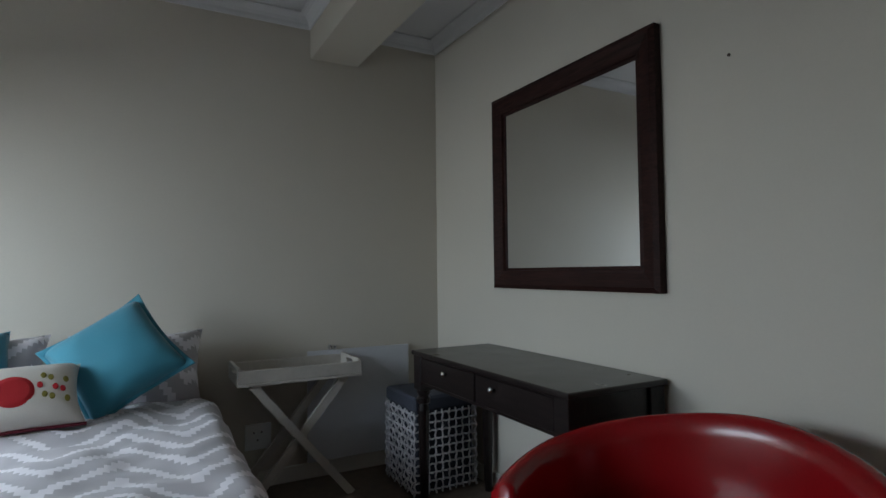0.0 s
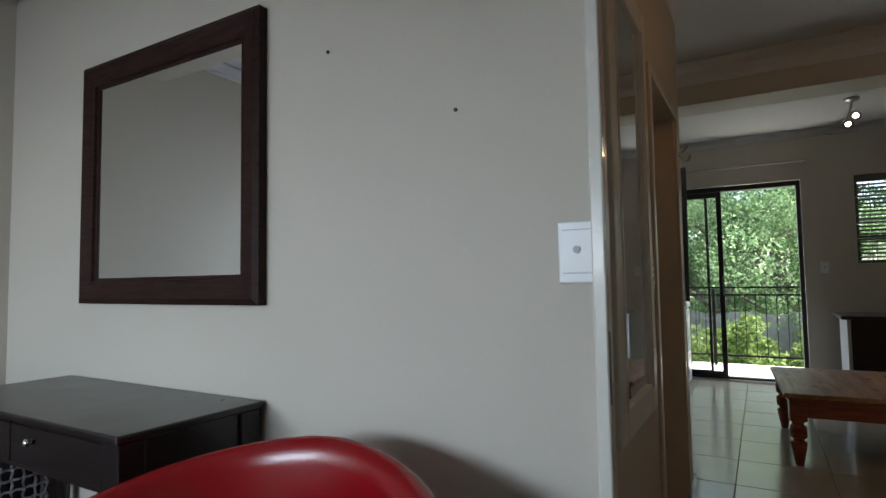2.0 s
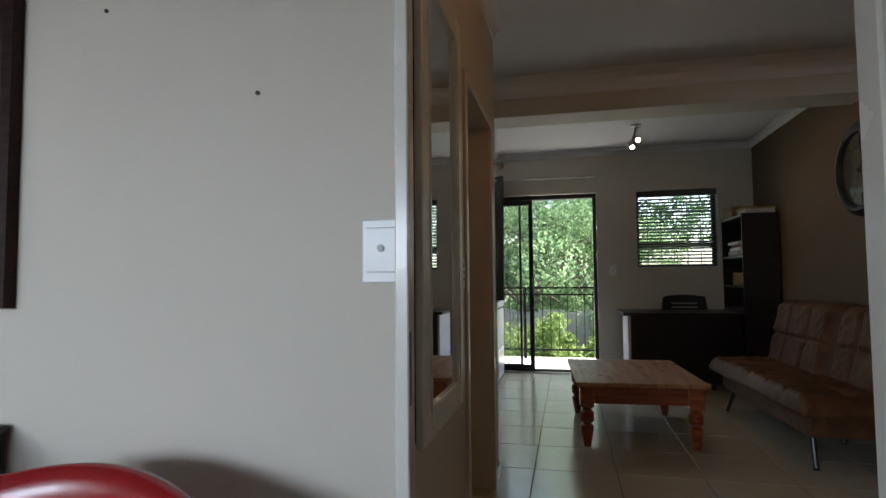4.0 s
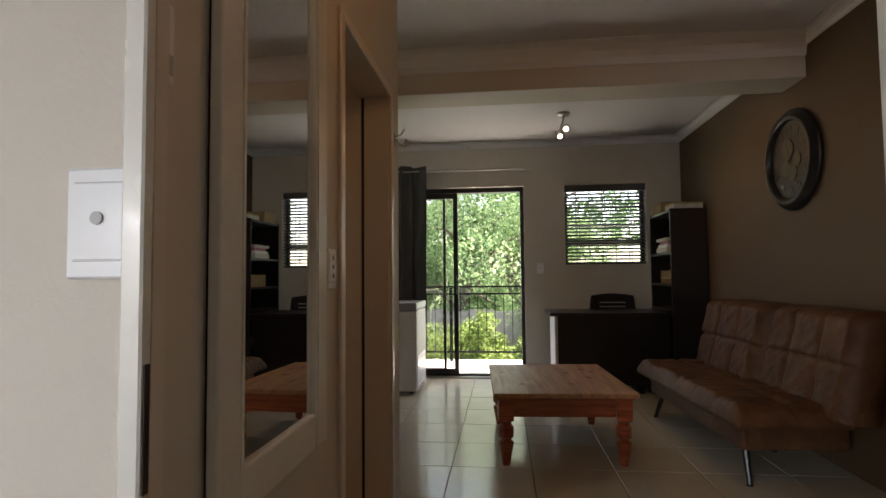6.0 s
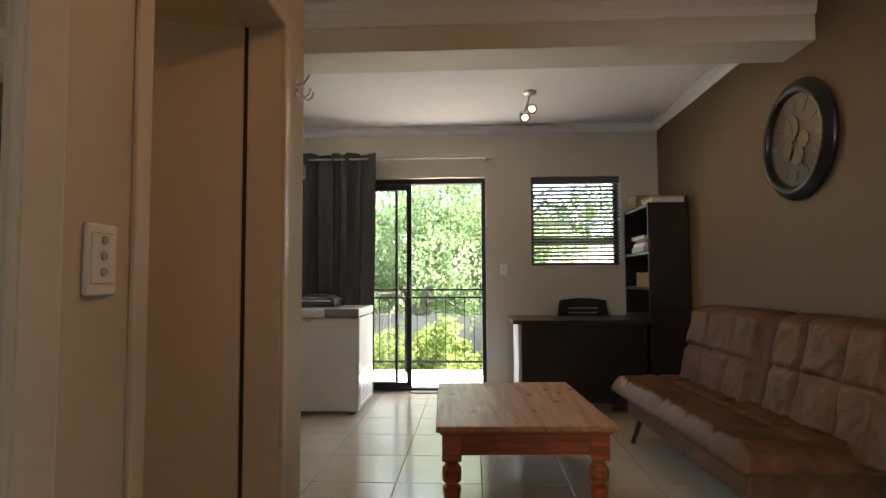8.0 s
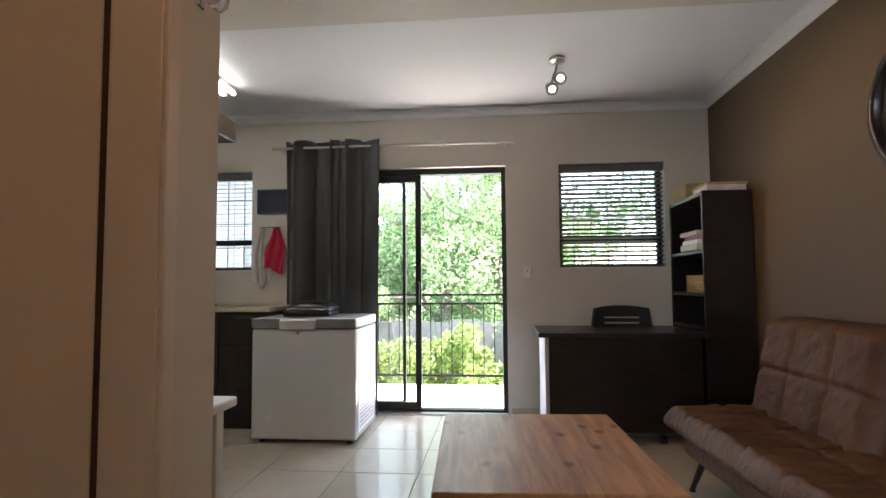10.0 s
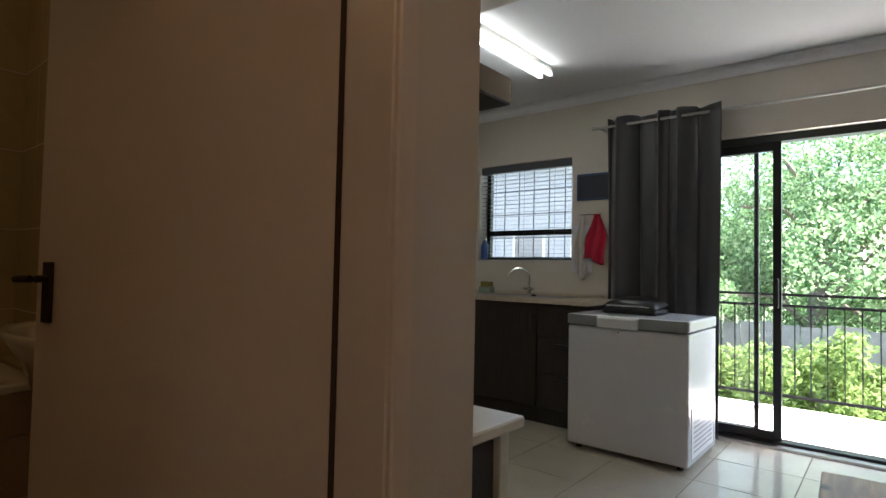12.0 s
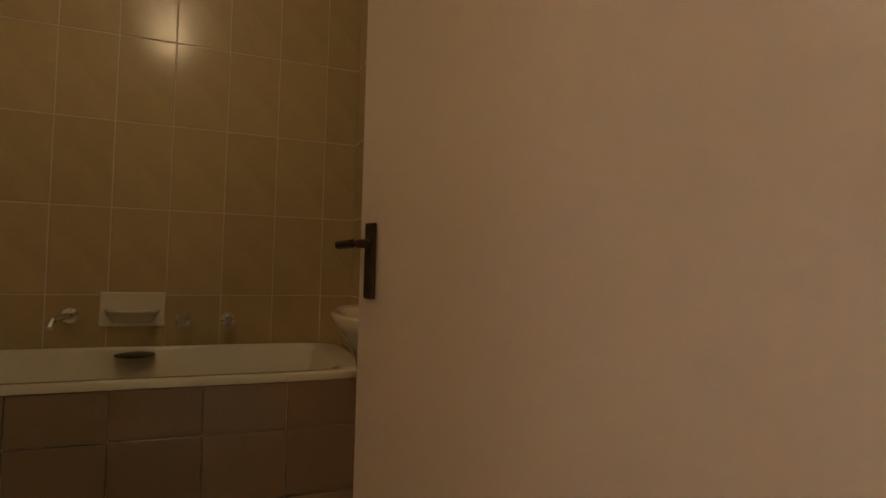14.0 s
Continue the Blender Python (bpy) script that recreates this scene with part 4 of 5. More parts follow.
def wall_switch(centre, axis, out, label, w=0.07, h=0.118, rockers=1, seg_round=False):
    """A switch plate on a wall; axis is the wall's normal, out its sign."""
    s = thing("light_switch", centre, label, "light switch")

    def put(n, a, b, z0, z1, d0, d1, m, bev=0.001):
        lo, hi = sorted((out * d0, out * d1))
        if axis == "y":
            bm = box(centre[0] + a, centre[0] + b, centre[1] + lo, centre[1] + hi, centre[2] + z0, centre[2] + z1, bev)
        else:
            bm = box(centre[0] + lo, centre[0] + hi, centre[1] + a, centre[1] + b, centre[2] + z0, centre[2] + z1, bev)
        return part(n, bm, m, s)
    put("plate", -w / 2, w / 2, -h / 2, h / 2, 0.0005, 0.010, M_plastic, 0.003)
    put("inner_plate", -w * 0.38, w * 0.38, -h * 0.33, h * 0.36, 0.0102, 0.0125, M_plastic)
    put("plate_groove", -w * 0.38, w * 0.38, h * 0.362, h * 0.372, 0.0101, 0.0106, M_greyplastic, 0)
    put("plate_groove", -w * 0.38, w * 0.38, -h * 0.345, -h * 0.335, 0.0101, 0.0106, M_greyplastic, 0)
    for k in range(rockers):
        zc = 0.006 + (k - (rockers - 1) / 2) * 0.026
        c = Vector(centre) + Vector((0, 0, zc))
        d = Vector((0, out, 0)) if axis == "y" else Vector((out, 0, 0))
        part("rocker", rod(c + d * 0.0126, c + d * 0.0155, 0.0085 if rockers == 1 else 0.007), M_greyplastic, s, "grey push button")
    return s


wall_switch((0.0, YM0, 1.178), "y", -1, "white single light switch beside the bedroom doorway", 0.09, 0.142)
wall_switch((0.0, 2.70, 1.133), "x", 1, "white light switch with several rockers on the passage wall", 0.075, 0.118, 3)
wall_switch((0.917, YN, 1.192), "y", -1, "white light switch beside the glass door", 0.075, 0.115, 1)

bell = thing("door_chime", (0.0, 1.87, 1.45), "small white plastic box on the passage wall", "alarm box")
part("body", box(0.0005, 0.02, 1.8545, 1.892, 1.395, 1.52, 0.006, seg=2), M_plastic, bell)
part("lens", box(0.0202, 0.022, 1.862, 1.884, 1.41, 1.44), M_greyplastic, bell)


def passage_mirror():
    y0, y1, z0, z1, w, v = 2.01, 2.585, 0.67, 2.055, 0.09, 0.085
    m = thing("wall_mirror", (0.0, 2.27, z0), "tall narrow mirror in a wide brushed white frame", "mirror")
    part("backing", box(0.0005, 0.008, y0 + 0.012, y1 - 0.012, z0 + 0.012, z1 - 0.012), M_mirrorwood, m)
    for a in ((y0, y0 + w, z0, z1), (y1 - v, y1, z0, z1), (y0 + w, y1 - v, z0, z0 + 0.09), (y0 + w, y1 - v, z1 - 0.085, z1)):
        part("frame_rail", box(0.0085, 0.032, a[0], a[1], a[2], a[3], 0.005, seg=2), M_frame_white, m)
    part("inner_bead", boxes((0.0325, 0.036, y0 + w - 0.012, y0 + w - 0.004, z0 + 0.08, z1 - 0.08), (0.0325, 0.036, y1 - v + 0.004, y1 - v + 0.012, z0 + 0.08, z1 - 0.08)), M_frame_white, m)
    part("mirror_glass", box(0.009, 0.02, y0 + w - 0.004, y1 - v + 0.004, z0 + 0.086, z1 - 0.081), M_mirror, m, "clear silvered glass")


passage_mirror()


def bathroom_door():
    d = thing("door_2", (-0.124, 3.572, 0), "cream painted flush bathroom door standing open", "door", kind="structure")
    d.rotation_euler = (0, 0, radians(180 + 17))
    L = 0.782
    lf = part("leaf", box(0.0035, L, -0.04, 0.0, 0.012, 1.93, 0.003), M_door, d, local=True)
    # seen face is the one turned to the passage
    for side in (1, -1):
        yf = 0.0005 if side == 1 else -0.0405
        o = side
        ha = part("handle_plate", box(L - 0.06, L - 0.03, *sorted((yf, yf + o * 0.008)), 1.005, 1.137, 0.002), M_bronze, lf, "dark bronze handle plate", local=True)
        part("lever", tube([(L - 0.045, yf, 1.1), (L - 0.045, yf + o * 0.03, 1.1), (L - 0.038, yf + o * 0.036, 1.1), (L + 0.012, yf + o * 0.036, 1.098)], 0.008), M_bronze, ha, local=True)
        part("keyhole", rod((L - 0.045, yf + o * 0.0082, 1.02), (L - 0.045, yf + o * 0.009, 1.02), 0.005), M_blackplastic, ha, local=True)
    for z in (0.25, 1.0, 1.72):
        part("hinge", rod((0.006, -0.03, z - 0.05), (0.006, -0.03, z + 0.05), 0.006), M_bronze, d, local=True)


bathroom_door()

hk = thing("coat_hook", (0.0, 3.70, 1.76), "double chrome coat hook on the passage wall", "hook")
part("plate", box(0.0005, 0.006, 3.685, 3.715, 1.74, 1.80, 0.002), M_chrome, hk)
for y in (3.682, 3.718):
    part("prong", tube([(0.006, 3.70, 1.77), (0.02, y, 1.75), (0.04, y, 1.735), (0.055, y, 1.745), (0.06, y, 1.765)], 0.004), M_chrome, hk)
part("top_prong", tube([(0.006, 3.70, 1.785), (0.03, 3.70, 1.79), (0.05, 3.70, 1.82)], 0.004), M_chrome, hk)


def ceiling_spots():
    s = thing("ceiling_spotlight", (1.085, 6.2, CEIL), "two-headed brushed steel ceiling spotlight, lit", "spotlight")
    part("rose", lathe([(0.055, 0), (0.055, -0.02), (0.03, -0.032)], (1.085, 6.2, CEIL - 0.001), 24), M_steel, s)
    part("bar", tube([(1.085, 6.2, CEIL - 0.03), (1.07, 6.17, 2.5), (1.045, 6.12, 2.44)], 0.008), M_steel, s)
    for at, to in (((1.095, 6.10, 2.43), (0.9, 5.2, 2.05)), ((1.035, 6.14, 2.38), (1.25, 5.2, 1.75))):
        at, d = Vector(at), (Vector(to) - Vector(at)).normalized()
        hd = part("head", rod(at - d * 0.055, at + d * 0.03, 0.024, 0.042, 18), M_steel, s)
        part("bulb", rod(at + d * 0.0302, at + d * 0.034, 0.022, 0.016, 18), M_bulb, hd, "lit warm bulb")
        part("knuckle", rod((1.06, 6.15, 2.47), at - d * 0.03, 0.007, seg=8), M_steel, hd)


ceiling_spots()
pl = thing("ceiling_light", (1.15, 2.55, CEIL), "opal glass ceiling light in the passage, lit", "ceiling light")
part("base", lathe([(0.12, 0), (0.12, -0.02)], (1.15, 2.55, CEIL - 0.001), 28), M_white, pl)
part("shade", lathe([(0.14, -0.022), (0.14, -0.03), (0.12, -0.06), (0.06, -0.085)], (1.15, 2.55, CEIL - 0.001), 28), M_shade, pl, smooth=True)

# ---- kitchen ----
ft = thing("fluorescent_light", (-1.33, 5.86, CEIL), "twin-tube fluorescent ceiling light, lit", "ceiling light")
part("housing", box(-1.375, -1.285, 5.25, 6.46, CEIL - 0.04, CEIL - 0.001, 0.004), M_white, ft)
for x in (-1.37, -1.29):
    part("fluorescent_tube", rod((x, 5.28, CEIL - 0.06), (x, 6.44, CEIL - 0.06), 0.014), M_tube, ft, "lit white tube")
    for y in (5.275, 6.445):
        part("tube_holder", box(x - 0.016, x + 0.016, y - 0.012, y + 0.012, CEIL - 0.078, CEIL - 0.0405, 0.003), M_greyplastic, ft)


def kitchen_unit(x0, x1, kind, label):
    u = thing("kitchen_cabinet", ((x0 + x1) / 2, 6.9, 0), label, "kitchen cabinet", group="base cabinets under the worktop")
    part("body", box(x0, x1, 6.645, YN - 0.001, 0.12, 0.893), M_wenge, u)
    part("plinth", box(x0, x1, 6.67, 6.69, 0.0, 0.119), M_wenge, u)
    if kind == "drawers":
        for a, b in ((0.125, 0.375), (0.385, 0.635), (0.645, 0.885)):
            dr = part("drawer", box(x0 + 0.003, x1 - 0.003, 6.622, 6.644, a, b, 0.003), M_wenge, u)
            part("pull", box((x0 + x1) / 2 - 0.06, (x0 + x1) / 2 + 0.06, 6.606, 6.6215, b - 0.05, b - 0.03, 0.004), M_blackplastic, dr)
    else:
        do = part("cupboard_door", box(x0 + 0.003, x1 - 0.003, 6.622, 6.644, 0.125, 0.885, 0.003), M_wenge, u)
        part("pull", box(x1 - 0.05, x1 - 0.03, 6.606, 6.6215, 0.7, 0.82, 0.004), M_blackplastic, do)


kitchen_unit(-1.47, -1.07, "drawers", "dark wenge kitchen drawer unit beside the freezer")
kitchen_unit(-2.07, -1.475, "door", "dark wenge kitchen cupboard under the sink")
kitchen_unit(-2.67, -2.075, "door", "dark wenge kitchen cupboard under the worktop")
wt = thing("worktop", (-1.9, 6.9, 0.894), "cream speckled laminate kitchen worktop", "worktop")
part("slab", box(XW + 0.002, -1.062, 6.6, YN - 0.001, 0.8945, 0.93, 0.005), M_counter, wt)
part("upstand", box(XW + 0.002, -1.2, YN - 0.02, YN - 0.002, 0.9305, 0.95, 0.003), M_counter, wt)
sk = thing("kitchen_sink", (-1.8, 6.9, 0.93), "stainless steel inset sink with drainer", "sink")
part("rim", boxes((-2.3, -1.38, 6.68, 6.7, 0.9305, 0.936), (-2.3, -1.38, 7.1, 7.12, 0.9305, 0.936), (-2.3, -2.28, 6.7, 7.1, 0.9305, 0.936), (-1.4, -1.38, 6.7, 7.1, 0.9305, 0.936), (-1.85, -1.83, 6.7, 7.1, 0.9305, 0.936), bevel=0.001), M_steel, sk)
part("basin", box(-2.28, -1.85, 6.7, 7.1, 0.9302, 0.9325), M_steel, sk)
part("drainer", box(-1.83, -1.4, 6.7, 7.1, 0.9302, 0.9335), M_steel, sk)
tp = thing("kitchen_tap", (-1.83, 7.11, 0.936), "chrome swan-neck kitchen mixer tap", "tap")
part("body", lathe([(0.026, 0), (0.026, 0.012), (0.016, 0.02), (0.016, 0.05), (0.02, 0.06)], (-1.83, 7.11, 0.9365), 16), M_chrome, tp)
part("spout", tube([(-1.83, 7.11, 0.99)] + [(-1.83 - 0.075 * (1 - math.cos(a)), 7.11 - 0.05 * (1 - math.cos(a)), 1.07 + 0.085 * math.sin(a)) for a in [k * 0.32 for k in range(10)]], 0.010), M_chrome, tp)
for s in (-1, 1):
    part("tap_handle", rod((-1.83, 7.11, 0.975), (-1.83 + s * 0.05, 7.10, 0.985), 0.012, seg=10), M_chrome, tp)
sp = thing("sink_plug", (-1.62, 6.82, 0.936), "small black sink plug on the drainer", "plug")
part("stopper", lathe([(0.022, 0), (0.022, 0.008), (0.008, 0.016)], (-1.62, 6.82, 0.936), 14), M_blackplastic, sp)

sb = thing("sponge_holder", (-2.235, 7.05, 0.93), "small grey-green plastic sponge holder beside the sink", "sponge holder")
part("tray", box(-2.30, -2.17, 7.02, 7.09, 0.931, 0.985, 0.006, seg=2), M_sage, sb)
part("sponge", box(-2.29, -2.18, 7.03, 7.08, 0.9855, 1.03, 0.008, seg=2), M_olive, sb, "olive sponge")
bt = thing("dish_soap_bottle", (-2.39, 7.235, W2[2] + 0.012), "blue plastic dish soap bottle on the window sill", "bottle")
part("body", lathe([(0.03, 0.0), (0.034, 0.01), (0.034, 0.13), (0.014, 0.17), (0.014, 0.185)], (-2.39, 7.235, W2[2] + 0.0125), 18), M_soap, bt, smooth=True)
part("cap", lathe([(0.017, 0.186), (0.017, 0.205), (0.007, 0.225)], (-2.39, 7.235, W2[2] + 0.0125), 14), M_plastic, bt, "white cap")

pb = thing("picture_frame", (-1.285, YN, 1.722), "small dark blue framed slate board on the wall", "wall board")
part("panel", box(-1.42, -1.09, YN - 0.012, YN - 0.001, 1.737, 1.924), M_slate, pb)
for a in ((-1.434, -1.074, 1.722, 1.737), (-1.434, -1.074, 1.924, 1.94), (-1.434, -1.42, 1.737, 1.924), (-1.09, -1.074, 1.737, 1.924)):
    part("frame_rail", box(a[0], a[1], YN - 0.018, YN - 0.001, a[2], a[3], 0.002), M_blue, pb)

th = thing("towel_hook", (-1.30, YN, 1.6), "small brass wire towel rail on the wall", "towel rail")
part("rail", tube([(-1.39, YN - 0.002, 1.605), (-1.39, YN - 0.05, 1.6), (-1.23, YN - 0.05, 1.6), (-1.23, YN - 0.002, 1.605)], 0.004), M_clockmark, th)


def hung_cloth(name, x0, x1, z0, z1, m, label, seed):
    c = thing(name, ((x0 + x1) / 2, YN - 0.04, z0), label, "towel")

    def drape(u, v):
        w = 0.25 + 0.75 * min(1, v * 2.2)
        xm = (x0 + x1) / 2
        x = xm + (u - 0.5) * (x1 - x0) * w
        return Vector((x + 0.012 * math.sin(v * 5 + seed), YN - 0.045 + 0.016 * math.sin(u * 14 + v * 3 + seed), z1 - (z1 - z0) * v + 0.03 * math.sin(u * 5 + seed) * v))
    part("cloth", sheet(24, 18, drape, 0.004), m, c, smooth=True)


hung_cloth("towel", -1.345, -1.165, 1.22, 1.6, M_cloth_red, "crimson dish towel hanging from the wire rail", 0.4)
hung_cloth("towel", -1.42, -1.33, 1.1, 1.6, M_cloth_white, "white dish towel hanging from the wire rail", 2.1)
wb = thing("splash_board", (-1.45, YN, 1.2), "pale board leaning against the wall behind the towels", "board")
part("board", box(-1.47, -1.3, YN - 0.012, YN - 0.001, 1.13, 1.52, 0.002), M_board, wb)


def side_cabinet():
    c = thing("side_cabinet", (-0.48, 4.03, 0), "white painted side cabinet with open shelves against the wall", "cabinet")
    x0, x1, ya, yb, h = -0.78, -0.2, 3.81, 4.24, 0.75
    part("top", box(x0 - 0.03, x1 + 0.03, ya, yb + 0.03, h - 0.03, h, 0.005), M_frame_white, c)
    for x in (x0, x1 - 0.045):
        for y in (ya + 0.01, yb - 0.045):
            part("post", box(x, x + 0.045, y, y + 0.045, 0, h - 0.031, 0.003), M_frame_white, c)
    for z in (0.12, 0.42):
        part("shelf", box(x0 + 0.002, x1 - 0.002, ya + 0.012, yb - 0.002, z, z + 0.03, 0.003), M_frame_white, c)
    # Dark sheets behind the posts paint the shade inside the open cabinet.
    part("back_panel", box(x0, x1, ya + 0.001, ya + 0.009, 0.1, h - 0.031), M_dark, c)
    part("side_panel", box(x0 + 0.046, x0 + 0.056, ya + 0.06, yb - 0.05, 0.151, h - 0.031), M_dark, c)
    part("side_panel", box(x1 - 0.03, x1 - 0.02, ya + 0.056, yb - 0.046, 0.151, h - 0.031), M_dark, c, "dark sheet standing in for the shade in the open side")
    part("side_rail", box(x1 - 0.0445, x1 - 0.001, ya + 0.056, yb - 0.0455, 0.1505, 0.21, 0.003), M_frame_white, c)


side_cabinet()
sh = thing("wall_shelf", (-0.6, 4.0, 1.53), "dark wooden shelf fixed to the kitchen wall", "shelf")
part("board", box(-0.9, -0.045, 3.797, 3.98, 1.50, 1.56, 0.004), M_dark, sh)
for x in (-0.9, -0.3):
    part("bracket", boxes((x - 0.012, x + 0.012, 3.798, 3.95, 1.485, 1.4995), (x - 0.012, x + 0.012, 3.798, 3.812, 1.34, 1.4845)), M_black, sh)

# ---- bathroom ----
structure("wall_bathroom_panel", box(BX, -0.1245, 3.666, 3.689, 0, CEIL), M_bgrout, "bathroom north wall with pale grout behind the tiles", "wall")


def bath():
    b = thing("bathtub", (-1.95, 2.6, 0), "white built-in bath with a tiled front", "bathtub")
    x0, x1, ya, yb, h = BX + 0.008, -1.68, 1.86, 3.66, 0.718
    part("surround", boxes((x1 - 0.02, x1 - 0.009, ya, yb, 0, h - 0.03)), M_bgrout, b)

    def shell(u, v):
        a = 2 * math.pi * u
        cx, cy = (x0 + x1) / 2, (ya + 3.6) / 2
        e = 14.0
        ca, sa = math.cos(a), math.sin(a)
        k = (abs(ca) ** e + abs(sa) ** e) ** (-1 / e)
        rings = ((1.0, h - 0.024), (1.0, h - 0.006), (0.985, h), (0.88, h), (0.86, h - 0.012), (0.8, h - 0.22), (0.7, h - 0.38), (0.0, h - 0.4))
        i = min(len(rings) - 1, round(v * (len(rings) - 1)))
        s, z = rings[i]
        return Vector((cx + (x1 - x0) / 2 * k * ca * s, cy + (3.6 - ya) / 2 * k * sa * s, z))
    bm = sheet(64, 7, shell)
    bmesh.ops.remove_doubles(bm, verts=bm.verts, dist=0.0005)
    bmesh.ops.recalc_face_normals(bm, faces=bm.faces)
    part("tub", bm, M_ceramic, b, "glossy white acrylic tub", smooth=True)
    part("ledge", box(x0, x1, 3.62, 3.66, h - 0.04, h - 0.004, 0.004), M_btile, b, "tan tiled ledge")
    part("overflow", lathe([(0.07, 0.0), (0.07, 0.006), (0.035, 0.012)], (x0 + 0.08, 2.80, h - 0.028), 24), M_bronze, b, "dark metal overflow cover")
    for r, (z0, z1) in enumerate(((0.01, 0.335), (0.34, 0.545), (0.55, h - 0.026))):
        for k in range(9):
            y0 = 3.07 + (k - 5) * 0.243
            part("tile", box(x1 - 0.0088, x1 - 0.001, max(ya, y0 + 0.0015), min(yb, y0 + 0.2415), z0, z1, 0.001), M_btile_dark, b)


bath()
sd = thing("soap_dish", (BX, 2.776, 0.82), "white ceramic soap dish set in the tiles", "soap dish")
part("plate", box(BX - 0.0005, BX + 0.014, 2.658, 2.893, 0.795, 0.933, 0.006, seg=2), M_ceramic, sd)


def scoop(u, v):
    a = math.pi * u
    return Vector((BX + 0.014 + 0.085 * math.sin(a) * (0.55 + 0.45 * v), 2.776 - 0.1 * math.cos(a) * (0.7 + 0.3 * v), 0.812 + 0.05 * v))


part("dish", sheet(18, 5, scoop, 0.008), M_ceramic, sd, smooth=True)
for y, nm in ((2.962, "bath_tap"), (3.135, "bath_tap")):
    k = thing(nm, (BX, y, 0.823), "chrome bath tap on the tiles", "tap", group="bath taps")
    part("flange", lathe([(0.028, 0.0), (0.028, 0.006), (0.014, 0.012)], (BX, y, 0.823), 16, "X"), M_chrome, k)
    part("stem", rod((BX + 0.01, y, 0.823), (BX + 0.05, y, 0.823), 0.011), M_chrome, k)
    part("knob", lathe([(0.014, 0.04), (0.03, 0.046), (0.03, 0.07), (0.018, 0.08)], (BX, y, 0.823), 8, "X"), M_chrome, k)
so = thing("bath_spout", (BX, 2.55, 0.83), "chrome bath spout on the tiles", "tap")
part("flange", lathe([(0.03, 0.0), (0.03, 0.006), (0.016, 0.012)], (BX, 2.56, 0.84), 16, "X"), M_chrome, so)
part("pipe", tube([(BX + 0.01, 2.56, 0.84), (BX + 0.06, 2.55, 0.84), (BX + 0.11, 2.53, 0.83), (BX + 0.13, 2.525, 0.805)], 0.014), M_chrome, so)


def basin():
    c = Vector((-1.17, 3.55, 0.0))
    b = thing("wash_basin", (c.x, 3.66, 0.66), "white ceramic wall-hung wash basin behind the door", "basin")

    def bowl(u, v):
        a = 2 * math.pi * u
        prof = ((0.04, 0.68), (0.1, 0.72), (0.19, 0.82), (0.285, 0.91), (0.32, 0.945), (0.305, 0.952), (0.28, 0.94), (0.2, 0.79), (0.02, 0.77))
        s, z = prof[min(8, round(v * 8))]
        return Vector((c.x + s * math.cos(a), min(3.668, c.y + s * 0.62 * math.sin(a)), z))
    part("bowl", sheet(40, 8, bowl), M_ceramic, b, smooth=True)


basin()
bl = thing("ceiling_light", (-1.25, 2.75, CEIL), "opal glass ceiling light in the bathroom, lit", "ceiling light")
part("base", lathe([(0.1, 0), (0.1, -0.02)], (-1.25, 2.75, CEIL - 0.001), 28), M_white, bl)
part("shade", lathe([(0.12, -0.022), (0.12, -0.03), (0.1, -0.06), (0.05, -0.085)], (-1.25, 2.75, CEIL - 0.001), 28), M_shade, bl, smooth=True)


# ---- bedroom ----
def wall_mirror():
    x0, x1, z0, z1, w = -2.065, -1.013, 1.049, 2.024, 0.1
    y = YM0
    m = thing("wall_mirror", ((x0 + x1) / 2, y, z0), "wide rectangular mirror in a dark mahogany frame", "mirror")
    part("backing", box(x0 + 0.03, x1 - 0.03, y - 0.012, y - 0.002, z0 + 0.03, z1 - 0.03), M_blackplastic, m)

    def rail(u0, v0, u1, v1, u2, v2, u3, v3):
        """A mitred bar with a raised outer and a stepped inner edge."""
        bm = bmesh.new()
        depth = ((0.0, 0.0), (0.0, 0.032), (0.2, 0.042), (0.72, 0.03), (0.86, 0.03), (0.9, 0.02), (1.0, 0.018), (1.0, 0.0))
        ends = []
        for (ou, ov), (iu, iv) in (((u0, v0), (u3, v3)), ((u1, v1), (u2, v2))):
            ends.append([bm.verts.new((ou + (iu - ou) * f, y - 0.002 - d, ov + (iv - ov) * f)) for f, d in depth])
        k = len(depth)
        for i in range(k):
            bm.faces.new((ends[0][i], ends[0][(i + 1) % k], ends[1][(i + 1) % k], ends[1][i]))
        bm.faces.new(ends[0])
        bm.faces.new(list(reversed(ends[1])))
        bmesh.ops.recalc_face_normals(bm, faces=bm.faces)
        part("frame_rail", bm, M_mirrorwood, m)
    rail(x0, z0, x1, z0, x1 - w, z0 + w, x0 + w, z0 + w)
    rail(x0, z1, x1, z1, x1 - w, z1 - w, x0 + w, z1 - w)
    rail(x0, z0, x0, z1, x0 + w, z1 - w, x0 + w, z0 + w)
    rail(x1, z0, x1, z1, x1 - w, z1 - w, x1 - w, z0 + w)
    part("mirror_glass", box(x0 + w - 0.003, x1 - w + 0.003, y - 0.017, y - 0.0125, z0 + w - 0.003, z1 - w + 0.003), M_mirror, m, "clear silvered glass")


wall_mirror()
for x, z in ((-0.751, 1.817), (-0.313, 1.564)):
    nl = thing("wall_plug", (x, YM0, z), "small dark screw in a wall plug", "screw", group="screws left in the bedroom wall")
    part("screw", rod((x, YM0 - 0.004, z), (x, YM0 + 0.002, z), 0.0055, seg=8), M_bronze, nl)


